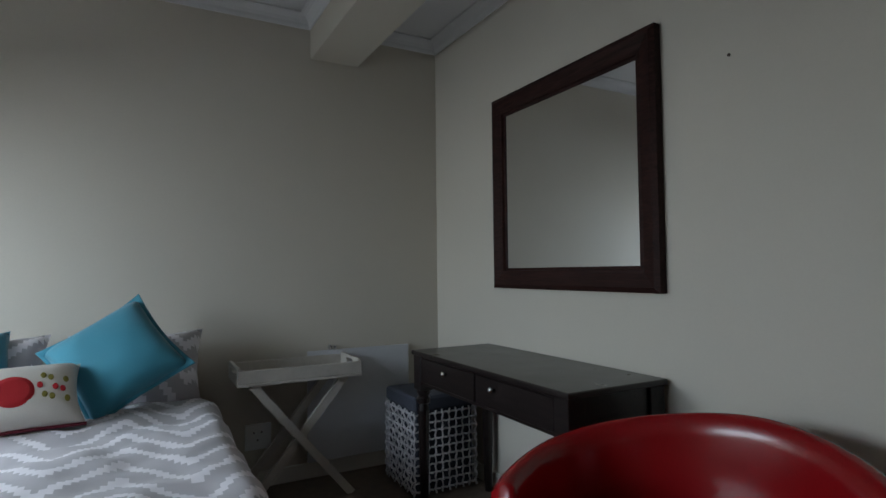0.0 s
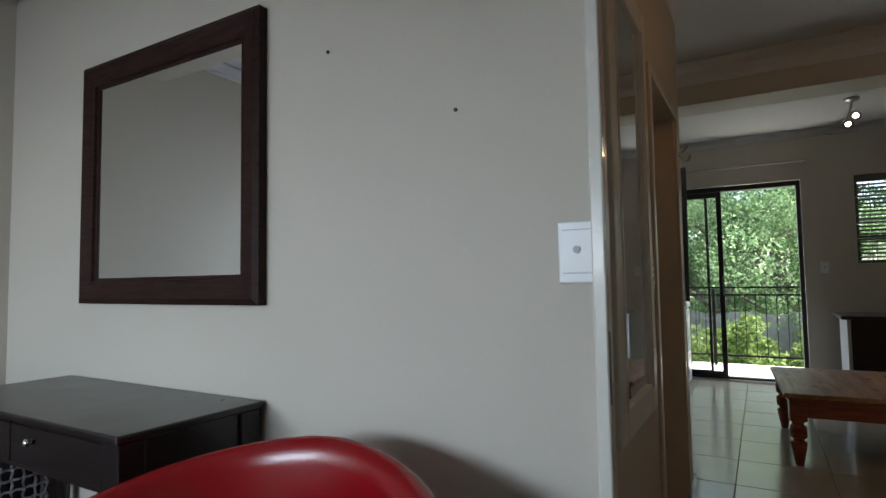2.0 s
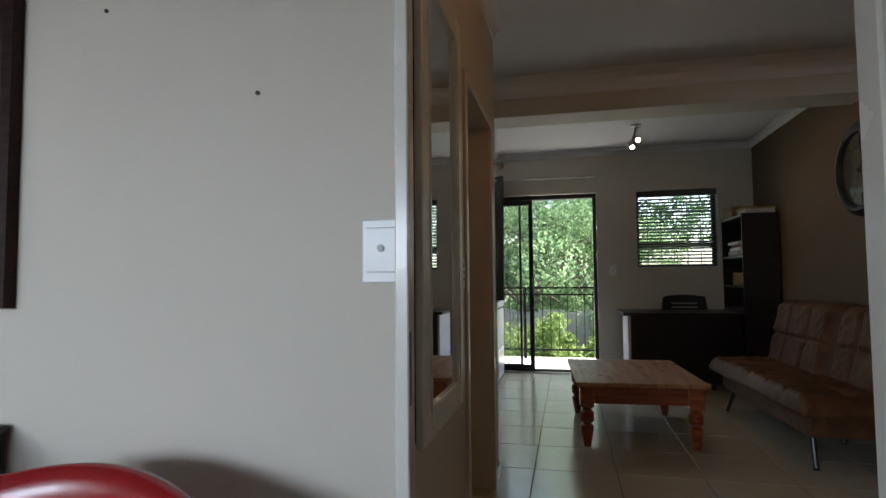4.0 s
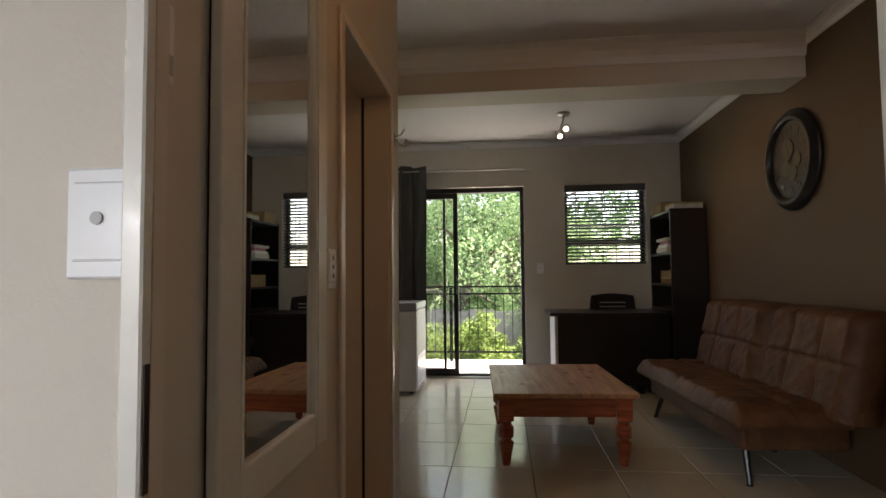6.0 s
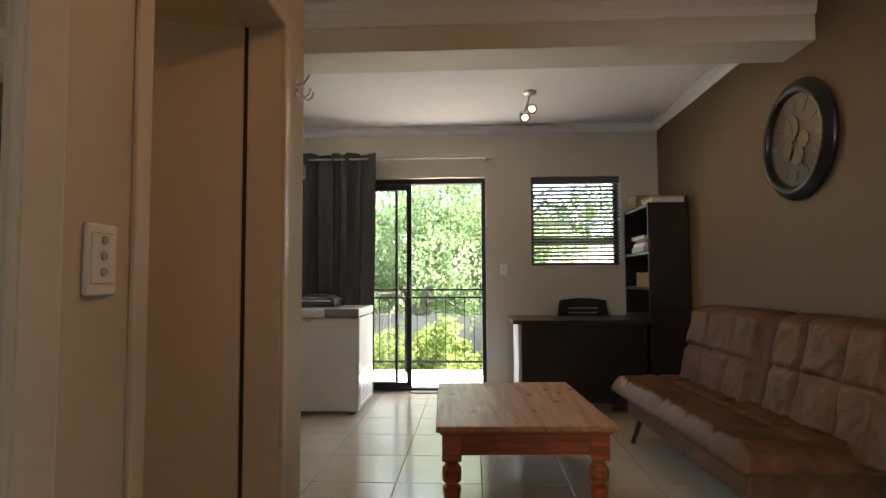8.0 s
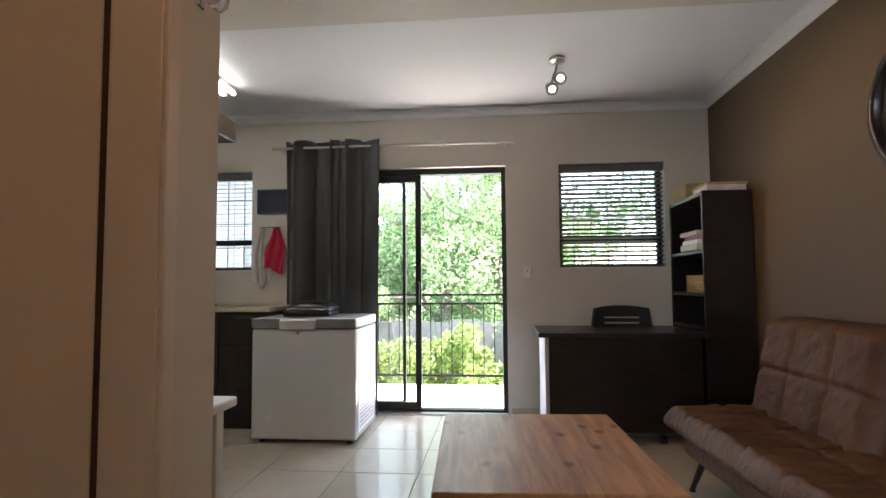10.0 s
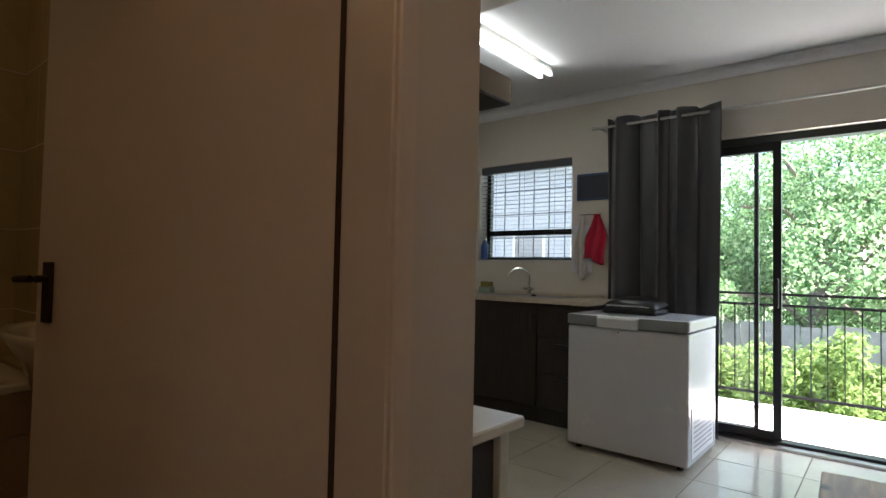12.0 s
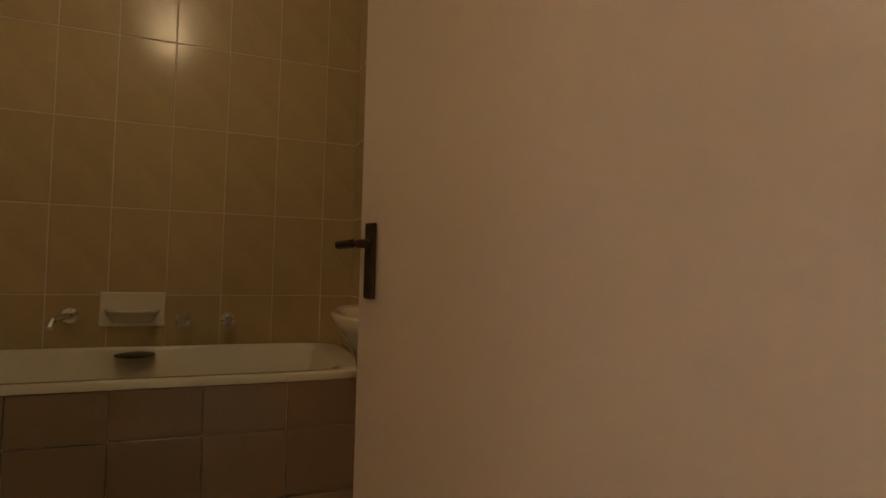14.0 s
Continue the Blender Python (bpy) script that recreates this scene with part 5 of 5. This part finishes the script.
def console():
    x0, x1, ya, yb, h = -2.157, -1.01, 1.305, 1.765, 0.75
    d = thing("console_desk", ((x0 + x1) / 2, 1.54, 0), "espresso wooden desk with two drawers and turned legs", "desk")
    part("desktop", box(x0, x1, ya, yb, h - 0.022, h, 0.005, seg=2), M_dark, d)
    part("side_apron", box(x0 + 0.02, x0 + 0.04, ya + 0.08, yb - 0.06, 0.6, h - 0.0225), M_dark, d)
    part("side_apron", box(x1 - 0.04, x1 - 0.02, ya + 0.08, yb - 0.06, 0.6, h - 0.0225), M_dark, d)
    part("back_apron", box(x0 + 0.06, x1 - 0.06, yb - 0.04, yb - 0.02, 0.6, h - 0.0225), M_dark, d)
    part("front_rail", boxes((x0 + 0.075, x1 - 0.075, ya + 0.024, ya + 0.04, 0.59, h - 0.0225)), M_dark, d)
    xm = (x0 + x1) / 2
    for a, b in ((x0 + 0.085, xm - 0.006), (xm + 0.006, x1 - 0.085)):
        dr = part("drawer", box(a, b, ya + 0.012, ya + 0.0235, 0.605, h - 0.03, 0.003), M_dark, d)
        for kx in (-1.82 if a < xm - 0.1 else -1.44,):
            part("knob", lathe([(0.006, 0.012), (0.006, 0.0), (0.013, -0.008), (0.012, -0.016), (0.004, -0.02)], (kx, ya + 0.005, 0.682), 14, "Y"), M_chrome, dr, "round chrome knob", smooth=True)
    prof = [(0.018, 0), (0.02, 0.03), (0.026, 0.3), (0.028, 0.46), (0.022, 0.49), (0.034, 0.5), (0.034, 0.52), (0.024, 0.53), (0.034, 0.545), (0.034, 0.56)]
    for x in (x0 + 0.045, x1 - 0.045):
        for y in (ya + 0.045, yb - 0.045):
            bm = lathe(prof, (x, y, 0), 14)
            box(x - 0.036, x + 0.036, y - 0.036, y + 0.036, 0.56, h - 0.0225, 0.003, bm=bm)
            part("leg", bm, M_dark, d)


console()


def tub_chair():
    c = thing("tub_chair", (-0.53, 1.21, 0), "glossy red leatherette tub chair against the wall", "armchair")
    c.rotation_euler = (0, 0, radians(4))
    R, t = 0.40, 0.07

    def rim(a):
        return 0.742 - 0.15 * (math.hypot(a, 0.3) - 0.3) / 1.95

    def wall(u, v):
        a = (u - 0.5) * 2 * radians(128)
        ring = ((R, 0.10), (R + 0.01, 0.3), (R, None, -0.06), (R - 0.004, None, -0.02), (R - 0.02, None, -0.004), (R - 0.035, None, 0.0), (R - 0.05, None, -0.006), (R - 0.064, None, -0.026), (R - t, None, -0.06), (R - t - 0.015, 0.42), (R - t - 0.01, 0.36))
        row = ring[min(10, round(v * 10))]
        r = row[0]
        z = row[1] if row[1] is not None else rim(a) + row[2]
        stretch = 1.0 if abs(a) < math.pi / 2 else 1.0 + 0.12 * (abs(a) - math.pi / 2)
        return Vector((r * math.sin(a) * 1.14, r * math.cos(a) * stretch, z))
    bm = sheet(72, 10, wall)
    ring = [e for e in bm.edges if e.is_boundary]
    bmesh.ops.holes_fill(bm, edges=ring)
    bmesh.ops.recalc_face_normals(bm, faces=bm.faces)
    part("shell", bm, M_red, c, local=True, smooth=True)
    part("seat_base", lathe([(0.32, 0.1), (0.33, 0.12), (0.33, 0.34)], (0, 0, 0), 36), M_red, c, local=True)
    part("seat_cushion", lathe([(0.31, 0.341), (0.33, 0.36), (0.33, 0.42), (0.31, 0.445), (0.2, 0.455), (0.01, 0.457)], (0, -0.01, 0), 36), M_red, c, local=True, smooth=True)
    for x in (-1, 1):
        part("back_seam", tube([(x * 0.13, 0.312, 0.45), (x * 0.13, 0.316, 0.6), (x * 0.13, 0.322, 0.66)], 0.002, 5), M_maroon, c, local=True)
    for a in (45, 135, 225, 315):
        part("leg", rod((0.25 * math.cos(radians(a)), 0.25 * math.sin(radians(a)), 0), (0.25 * math.cos(radians(a)), 0.25 * math.sin(radians(a)), 0.11), 0.018, 0.022), M_dark, c, local=True)


tub_chair()


def tray_table():
    x0, x1, ya, yb, z = -2.73, -2.41, 0.53, 1.14, 0.60
    t = thing("tray_table", ((x0 + x1) / 2, 0.83, 0), "whitewashed wooden butler's tray on crossed legs", "tray table")
    tr = part("tray_bottom", box(x0, x1, ya, yb, z, z + 0.012), M_tray, t)
    part("tray_side", box(x0, x0 + 0.014, ya, yb, z + 0.0125, z + 0.075, 0.003), M_tray, tr)
    part("tray_side", box(x1 - 0.014, x1, ya, yb, z + 0.0125, z + 0.075, 0.003), M_tray, tr)
    for y in (ya, yb - 0.014):
        part("tray_end", boxes((x0 + 0.0145, x1 - 0.0145, y, y + 0.014, z + 0.0125, z + 0.05), (x0 + 0.0145, x0 + 0.11, y, y + 0.014, z + 0.05, z + 0.085), (x1 - 0.11, x1 - 0.0145, y, y + 0.014, z + 0.05, z + 0.085),
                               (x0 + 0.11, x1 - 0.11, y, y + 0.014, z + 0.07, z + 0.085)), M_tray, tr)
    for x in (x0 + 0.03, x1 - 0.05):
        for s in (1, -1):
            a = Vector((x + (0.012 if s == 1 else -0.012), 0.835 - s * 0.235, z - 0.002))
            b = Vector((x + (0.012 if s == 1 else -0.012), 0.835 + s * 0.26, 0.0))
            d = (b - a)
            bm = box(-0.011, 0.011, -0.02, 0.02, 0, d.length)
            moved(bm, Matrix.Translation(a) @ d.to_track_quat("Z", "X").to_matrix().to_4x4() @ Matrix.Rotation(radians(90), 4, "Z"))
            part("leg", bm, M_tray, t)
    for y in (0.61, 1.06):
        part("cross_bar", box(x0 + 0.05, x1 - 0.055, y - 0.012, y + 0.012, z - 0.03, z - 0.001), M_tray, t)


tray_table()
bd = thing("leaning_board", (-2.72, 1.25, 0.09), "white melamine panel heater fixed to the wall", "panel heater")
part("panel", box(BW + 0.02, BW + 0.034, 0.94, 1.555, 0.09, 0.70, 0.003), M_board, bd)
part("bracket", boxes((BW + 0.0005, BW + 0.0195, 1.0, 1.04, 0.15, 0.62), (BW + 0.0005, BW + 0.0195, 1.45, 1.49, 0.15, 0.62)), M_greyplastic, bd)
part("clip", boxes((BW + 0.01, BW + 0.045, 1.06, 1.075, 0.7005, 0.73), (BW + 0.01, BW + 0.045, 1.085, 1.1, 0.7005, 0.725), bevel=0.003), M_chrome, bd, "small chrome clip")
sk2 = thing("wall_socket", (BW, 0.68, 0.26), "white double wall socket low on the wall", "socket")
part("plate", box(BW + 0.0005, BW + 0.01, 0.615, 0.75, 0.2, 0.335, 0.003), M_plastic, sk2)
for y, z in ((0.66, 0.29), (0.68, 0.25), (0.70, 0.29)):
    part("pin_hole", rod((BW + 0.0098, y, z), (BW + 0.0105, y, z), 0.005, seg=8), M_blackplastic, sk2)


def laundry_basket():
    x0, x1, ya, yb, h = -2.56, -2.2, 1.34, 1.70, 0.50
    b = thing("laundry_basket", (-2.38, 1.52, 0), "grey woven laundry basket with a navy cloth lining", "laundry basket")
    part("lining", box(x0 + 0.012, x1 - 0.012, ya + 0.012, yb - 0.012, 0.01, h - 0.02, 0.01), M_lining, b)
    part("lining_cuff", boxes((x0 - 0.004, x1 + 0.004, ya - 0.004, yb + 0.004, h - 0.075, h), bevel=0.012), M_lining, b, "navy lining folded over the rim")
    n = 9
    for s in range(4):
        for k in range(n + 1):
            f = k / n
            w = x1 - x0
            u = x0 + w * f if s < 2 else ya + w * f
            pts = []
            for i in range(17):
                z = 0.01 + (h - 0.085) * i / 16
                o = 0.006 * (1 if (i + k) % 2 else -1)
                p = {0: (u, ya - o, z), 1: (u, yb + o, z), 2: (x0 - o, u, z), 3: (x1 + o, u, z)}[s]
                pts.append(p)
            part("stake", tube(pts, 0.0055, 5), M_wicker, b)
    for k in range(10):
        z = 0.03 + (h - 0.12) * k / 9
        o = 0.006
        pts = []
        for s in range(4):
            for i in range(n * 2):
                f = i / (n * 2)
                q = o * (1 if (i + k) % 2 else -1)
                p = [(x0 + (x1 - x0) * f, ya - q, z), (x1 + q, ya + (yb - ya) * f, z), (x1 - (x1 - x0) * f, yb + q, z), (x0 - q, yb - (yb - ya) * f, z)][s]
                pts.append(p)
        pts.append(pts[0])
        part("weaver", tube(pts, 0.0055, 5), M_wicker, b)


laundry_basket()


def bed():
    b = thing("bed", (-1.75, -0.3, 0), "double bed with a grey and white chevron duvet", "bed")
    x0, x1, ya, yb = -2.7, -0.75, -1.0, 0.45
    part("mattress_base", box(x0, x1 - 0.03, ya + 0.03, yb - 0.05, 0.06, 0.32, 0.02), M_lining, b)
    for x in (x0 + 0.1, x1 - 0.15):
        for y in (ya + 0.15, yb - 0.15):
            part("leg", rod((x, y, 0), (x, y, 0.065), 0.025), M_blackplastic, b)

    def duvet(u, v):
        # v runs over the far side, the top and the near side
        w = yb - ya
        s = (v - 0.5) * (w + 0.7)
        half = w / 2
        r = 0.09
        flat = half - r
        if abs(s) <= flat:
            y, z = s, 0.0
        elif abs(s) <= flat + r * 1.57:
            a = (abs(s) - flat) / r
            y, z = math.copysign(flat + r * math.sin(a), s), -r * (1 - math.cos(a))
        else:
            y, z = math.copysign(half, s), -r - (abs(s) - flat - r * 1.57)
        x = x0 + 0.22 + (x1 - x0 - 0.2) * u
        n = noise.noise(Vector((x * 4.0, s * 4.0, 0.3))) * 0.028 + noise.noise(Vector((x * 11, s * 11, 2.0))) * 0.013
        out = math.copysign(0.02 * math.sin(x * 9 + 0.6) * min(1, max(0, -z) * 5), s) if abs(s) > flat else 0
        return Vector((x, (ya + yb) / 2 + y + out, 0.55 + z + n + 0.02 * (1 - (2 * v - 1) ** 2)))
    part("duvet", sheet(60, 76, duvet, 0.012), M_chev, b, "grey cotton duvet with white zigzag lines", smooth=True)


bed()


def cushion(name, at, size, rot, m, label, piping=None):
    p = thing(name, at, label, "cushion" if name == "cushion" else "pillow")
    p.rotation_euler = [radians(a) for a in rot]
    body = part("cover", pad(*size, 18), m, p, local=True, smooth=True)
    return p, body


cushion("pillow", (-2.60, 0.12, 0.665), (0.42, 0.56, 0.17), (0, 72, 0), M_chev, "chevron cotton pillow leaning on the wall")
cushion("pillow", (-2.60, -0.55, 0.675), (0.42, 0.66, 0.17), (0, 72, 0), M_chev, "chevron cotton pillow leaning on the wall")
tq, tb = cushion("cushion", (-2.39, 0.045, 0.78), (0.42, 0.42, 0.2), (0, 58, 0), M_teal, "square teal cotton scatter cushion leaning on a pillow")
tq.rotation_euler = (Matrix.Rotation(radians(-14), 3, "Z") @ Matrix.Rotation(radians(58), 3, "Y") @ Matrix.Rotation(radians(38), 3, "Z")).to_euler()


def flange(half, width):
    """A flat cloth border that waves a little and is pinched between the corners."""
    def border(u, v):
        a = u * 4
        k, f = int(a) % 4, 2 * (a - int(a)) - 1
        r = half - 0.022 * (1 - f * f) + width * (v - 0.5)
        p, q = ((r, r * f), (-r * f, r), (-r, -r * f), (r * f, -r))[k]
        return Vector((p, q, 0.006 * math.sin(9 * u * math.pi) * v + 0.003 * math.sin(31 * u)))
    return sheet(72, 3, border, 0.005)


part("flange", flange(0.207, 0.03), M_teal, tq, "soft flanged edge", local=True, smooth=True)
cushion("cushion", (-2.46, -0.52, 0.72), (0.42, 0.42, 0.14), (0, 60, 20), M_teal, "square teal cotton scatter cushion")


def patch(at, r, size, long=1.0):
    """A thin round piece of cloth that follows a cushion's plump face."""
    def spot(u, v):
        a, d = 2 * math.pi * v, r * (1 - 0.999 * u)
        p, q = at[0] + d * math.cos(a) * long, at[1] + d * math.sin(a)
        s, w = 2 * p / size[0], 2 * q / size[1]
        h = (max(0, 1 - abs(s) ** 2.6) * max(0, 1 - abs(w) ** 2.6)) ** 0.45
        wob = noise.noise(Vector((s * 2.1 + size[0] * 9, w * 2.1, 1))) * 0.09
        return Vector((p, q, 0.5 * size[2] * h * (1 + wob) + 0.004 + 0.004 * min(1, u * 4)))
    return sheet(8, 28, spot)


cq, cb = cushion("cushion", (-2.17, -0.275, 0.685), (0.27, 0.44, 0.16), (0, 48, 12), M_cushion, "cream oblong cushion with a red circle motif")
part("circle_motif", patch((0.012, 0.0), 0.062, (0.27, 0.44, 0.16)), M_cushred, cb, "dark red round patch", local=True)
for k in range(9):
    a = (0.025 + 0.04 * (k % 3) + 0.01 * (k // 3), 0.09 + 0.034 * (k // 3) - 0.012 * (k % 2))
    part("leaf_motif", patch((a[0] - 0.07, a[1]), 0.009, (0.27, 0.44, 0.16), 1.5), (M_olive, M_cushred, M_olive)[k % 3], cb, local=True)
part("piping", tube([(0.134, 0.218, 0), (0.124, 0, 0.0), (0.134, -0.218, 0)], 0.007, 6), M_maroon, cq, "maroon piping", local=True)

# ---- balcony and garden ----
structure("ground", box(-120, 120, 8.8, 220, -1.6, -1.45), M_lawn, "shaded garden ground reaching to the trees", "ground")
structure("balcony_floor", box(-3.2, 3.2, YN + 0.14, 8.7, -0.2, -0.02), M_balcony, "pale tiled balcony floor", "balcony")


def railing():
    y = 8.52
    r = thing("balcony_railing", (0, y, -0.02), "black steel balcony railing with thin upright bars", "railing")
    for z in (0.965, 0.87, 0.10):
        part("rail", boxes((-3.15, 3.15, y - 0.018, y + 0.018, z, z + 0.022)), M_rail, r)
    for x in (-3.13, -1.6, -0.19, 1.6, 3.13):
        part("post", box(x - 0.02, x + 0.02, y - 0.02, y + 0.02, -0.02, 0.96), M_rail, r)
    x = -3.05
    while x < 3.1:
        part("baluster", rod((x, y, 0.12), (x, y, 0.87), 0.005, seg=6), M_rail, r)
        x += 0.115


railing()


def garden_fence():
    f = thing("garden_fence", (0, 12.5, -1.45), "weathered grey wooden board fence behind the bushes", "fence")
    for k in range(64):
        x = -8 + 0.26 * k
        h = 0.42 + 0.03 * math.sin(k * 1.7)
        part("board", box(x, x + 0.245, 12.5 + 0.012 * (k % 2), 12.525 + 0.012 * (k % 2), -1.45, h), M_fence, f)
    for z in (-0.9, 0.0):
        part("rail", box(-8, 8.6, 12.55, 12.6, z, z + 0.08), M_fence, f)


garden_fence()


def leaf_cloud(name, centres, count, size, material, parent, label, seed):
    """Many small folded leaves scattered round clump centres."""
    rng = np.random.default_rng(seed)
    cs = np.array([c[:3] for c in centres])
    rs = np.array([c[3] for c in centres])
    pick = rng.integers(0, len(cs), count)
    d = rng.normal(size=(count, 3))
    d /= np.linalg.norm(d, axis=1)[:, None]
    p = cs[pick] + d * (rs[pick] * rng.uniform(0.35, 1.08, count) ** 0.6)[:, None] * np.array((1, 1, 0.8))
    a = rng.normal(size=(count, 3))
    a /= np.linalg.norm(a, axis=1)[:, None]
    b = np.cross(a, rng.normal(size=(count, 3)))
    b /= np.linalg.norm(b, axis=1)[:, None]
    s = size * rng.uniform(0.6, 1.4, count)[:, None]
    quad = np.stack((p - a * s, p + b * s * 0.45, p + a * s, p - b * s * 0.45), 1).reshape(-1, 3)
    me = bpy.data.meshes.new(name)
    me.from_pydata((quad - np.array(ORIGIN[parent])).tolist(), [], np.arange(count * 4).reshape(-1, 4).tolist())
    me.materials.append(material)
    ob = new(name, me)
    ob.parent = parent
    return tagged(ob, label)


def tree(x, y, height, spread, count, material, label, seed, lean=0.0):
    rng = random.Random(seed)
    t = thing("tree", (x, y, -1.45), label, "tree", group="garden trees")
    top = height * 0.55 - 1.45
    bm = tube([(x, y, -1.5), (x + lean * 0.4, y, top * 0.4 - 0.5), (x + lean, y, top)], 0.13, 10)
    limbs = []
    for k in range(9):
        a, e = rng.uniform(0, 6.28), rng.uniform(0.2, 0.9)
        s = Vector((x + lean * (0.3 + 0.07 * k), y, -1.45 + (top + 1.45) * (0.35 + 0.07 * k)))
        tip = s + Vector((math.cos(a) * spread * 0.8, math.sin(a) * spread * 0.6, spread * e))
        mid = (s + tip) / 2 + Vector((0, 0, 0.25))
        tube([s, mid, tip], 0.035, 6, bm=bm)
        limbs += [mid, tip]
    part("trunk", bm, M_bark, t, "grey branching trunk")
    cl = []
    for k in range(46):
        base = rng.choice(limbs)
        cl.append((base.x + rng.gauss(0, spread * 0.35), base.y + rng.gauss(0, spread * 0.3), base.z + rng.gauss(0.2, height * 0.17), rng.uniform(0.35, 0.85)))
    leaf_cloud("crown", cl, int(count * (2.5 if y < 15 else 2.0)), 0.035 if y < 15 else 0.06, material, t, "loose crown of small leaves", seed)


tree(-0.6, 13.5, 6.6, 2.0, 15000, M_leaf, "leafy garden tree with a slanting trunk behind the railing", 3, 0.5)
tree(0.95, 13.9, 5.6, 1.5, 13000, M_leaf, "leafy garden tree with light green leaves", 5, -0.3)
tree(6.6, 14.5, 6.2, 2.0, 12000, M_leaf, "leafy garden tree with light green leaves", 7)
tree(-2.7, 14.0, 5.6, 1.5, 9000, M_leaf, "leafy garden tree with light green leaves", 9, 0.3)
for k, (x, y, h) in enumerate(((0.8, 18, 8.0), (-3.2, 21, 6.5), (11.5, 20, 8.5), (-14, 26, 8))):
    tree(x, y, h, 2.8, 10000, M_leaf_deep, "tall dark green tree behind the fence", 20 + k)
for k in range(8):
    x = -3.2 + 1.05 * k
    bu = thing("bush", (x, 11.75, -1.45), "yellow-green garden bush below the balcony", "bush", group="garden bushes")
    rng = random.Random(50 + k)
    part("stem", rod((x, 11.75, -1.5), (x, 11.75, -0.2), 0.03), M_bark, bu)
    cl = [(x + rng.gauss(0, 0.38), 11.75 + rng.gauss(0, 0.3), -0.75 + abs(rng.gauss(0, 0.5)), rng.uniform(0.2, 0.42)) for _ in range(22)]
    leaf_cloud("foliage", cl, 4600, 0.045, M_bush, bu, "yellow-green leaves", 60 + k)

hs = thing("house", (-7.9, 16.5, -1.45), "pale rendered neighbouring house with columns", "house")
part("wall", box(-12, -4.7, 16.5, 19.5, -1.45, 4.5), M_house, hs)
part("roof", boxes((-12.4, -4.3, 15.9, 19.9, 4.5, 4.75)), M_bark, hs)
for x in (-9.6, -7.8, -6.0):
    wi = part("window", box(x, x + 0.9, 16.46, 16.495, 0.5, 2.2), M_glass, hs)
    part("frame", boxes((x - 0.06, x - 0.001, 16.43, 16.49, 0.44, 2.26), (x + 0.901, x + 0.96, 16.43, 16.49, 0.44, 2.26)), M_white, wi)

# ---- floor tiles, bathroom wall tiles ----
P, G = 0.465, 0.0025
floor_holder = bpy.data.objects["floor_slab"]
meshes = {}
x = -0.27 - 6 * P
while x < XE:
    y = 5.785 - 9 * P
    while y < YN:
        a0, a1 = max(x + G, XW + 0.002), min(x + P - G, XE - 0.002)
        b0, b1 = max(y + G, 1.817), min(y + P - G, YN - 0.022)
        if a1 - a0 > 0.01 and b1 - b0 > 0.01:
            key = (round(a1 - a0, 4), round(b1 - b0, 4))
            if key not in meshes:
                bm = box(-key[0] / 2, key[0] / 2, -key[1] / 2, key[1] / 2, -0.0035, 0.0, 0.0012)
                me = bpy.data.meshes.new("tile")
                bm.to_mesh(me)
                bm.free()
                me.materials.append(M_tile)
                meshes[key] = me
            ob = new("tile", meshes[key])
            ob.location = ((a0 + a1) / 2, (b0 + b1) / 2, 0)
            ob.parent = floor_holder
        y += P
    x += P

TW, TH = 0.2095, 0.351


def wall_tiles(holder, u_of, u0, u1, uj, make):
    k0 = math.floor((u0 - uj) / TW)
    k = k0
    while uj + k * TW < u1:
        j = -5
        while 1.624 + j * TH < CEIL:
            a0, a1 = max(u0, uj + k * TW + 0.0024), min(u1, uj + (k + 1) * TW - 0.0024)
            z0, z1 = max(0.0, 1.624 + j * TH + 0.0024), min(CEIL - 0.001, 1.624 + (j + 1) * TH - 0.0024)
            if a1 - a0 > 0.008 and z1 - z0 > 0.008:
                key = (u_of, round(a1 - a0, 4), round(z1 - z0, 4))
                if key not in meshes:
                    w, h = key[1] / 2, key[2] / 2
                    bm = box(-0.0075, 0, -w, w, -h, h, 0.0012) if u_of == "y" else box(-w, w, 0, 0.0075, -h, h, 0.0012)
                    me = bpy.data.meshes.new("tile")
                    bm.to_mesh(me)
                    bm.free()
                    me.materials.append(M_btile)
                    meshes[key] = me
                ob = new("tile", meshes[key])
                ob.location = make((a0 + a1) / 2, (z0 + z1) / 2)
                ob.parent = holder
            j += 1
        k += 1


wall_tiles(bpy.data.objects["wall_bathroom_west"], "y", YM1, 3.671, 2.474, lambda u, z: (BX, u, z))
wall_tiles(bpy.data.objects["wall_bathroom_panel"], "x", BX + 0.001, -0.7, BX, lambda u, z: (u, 3.664, z))
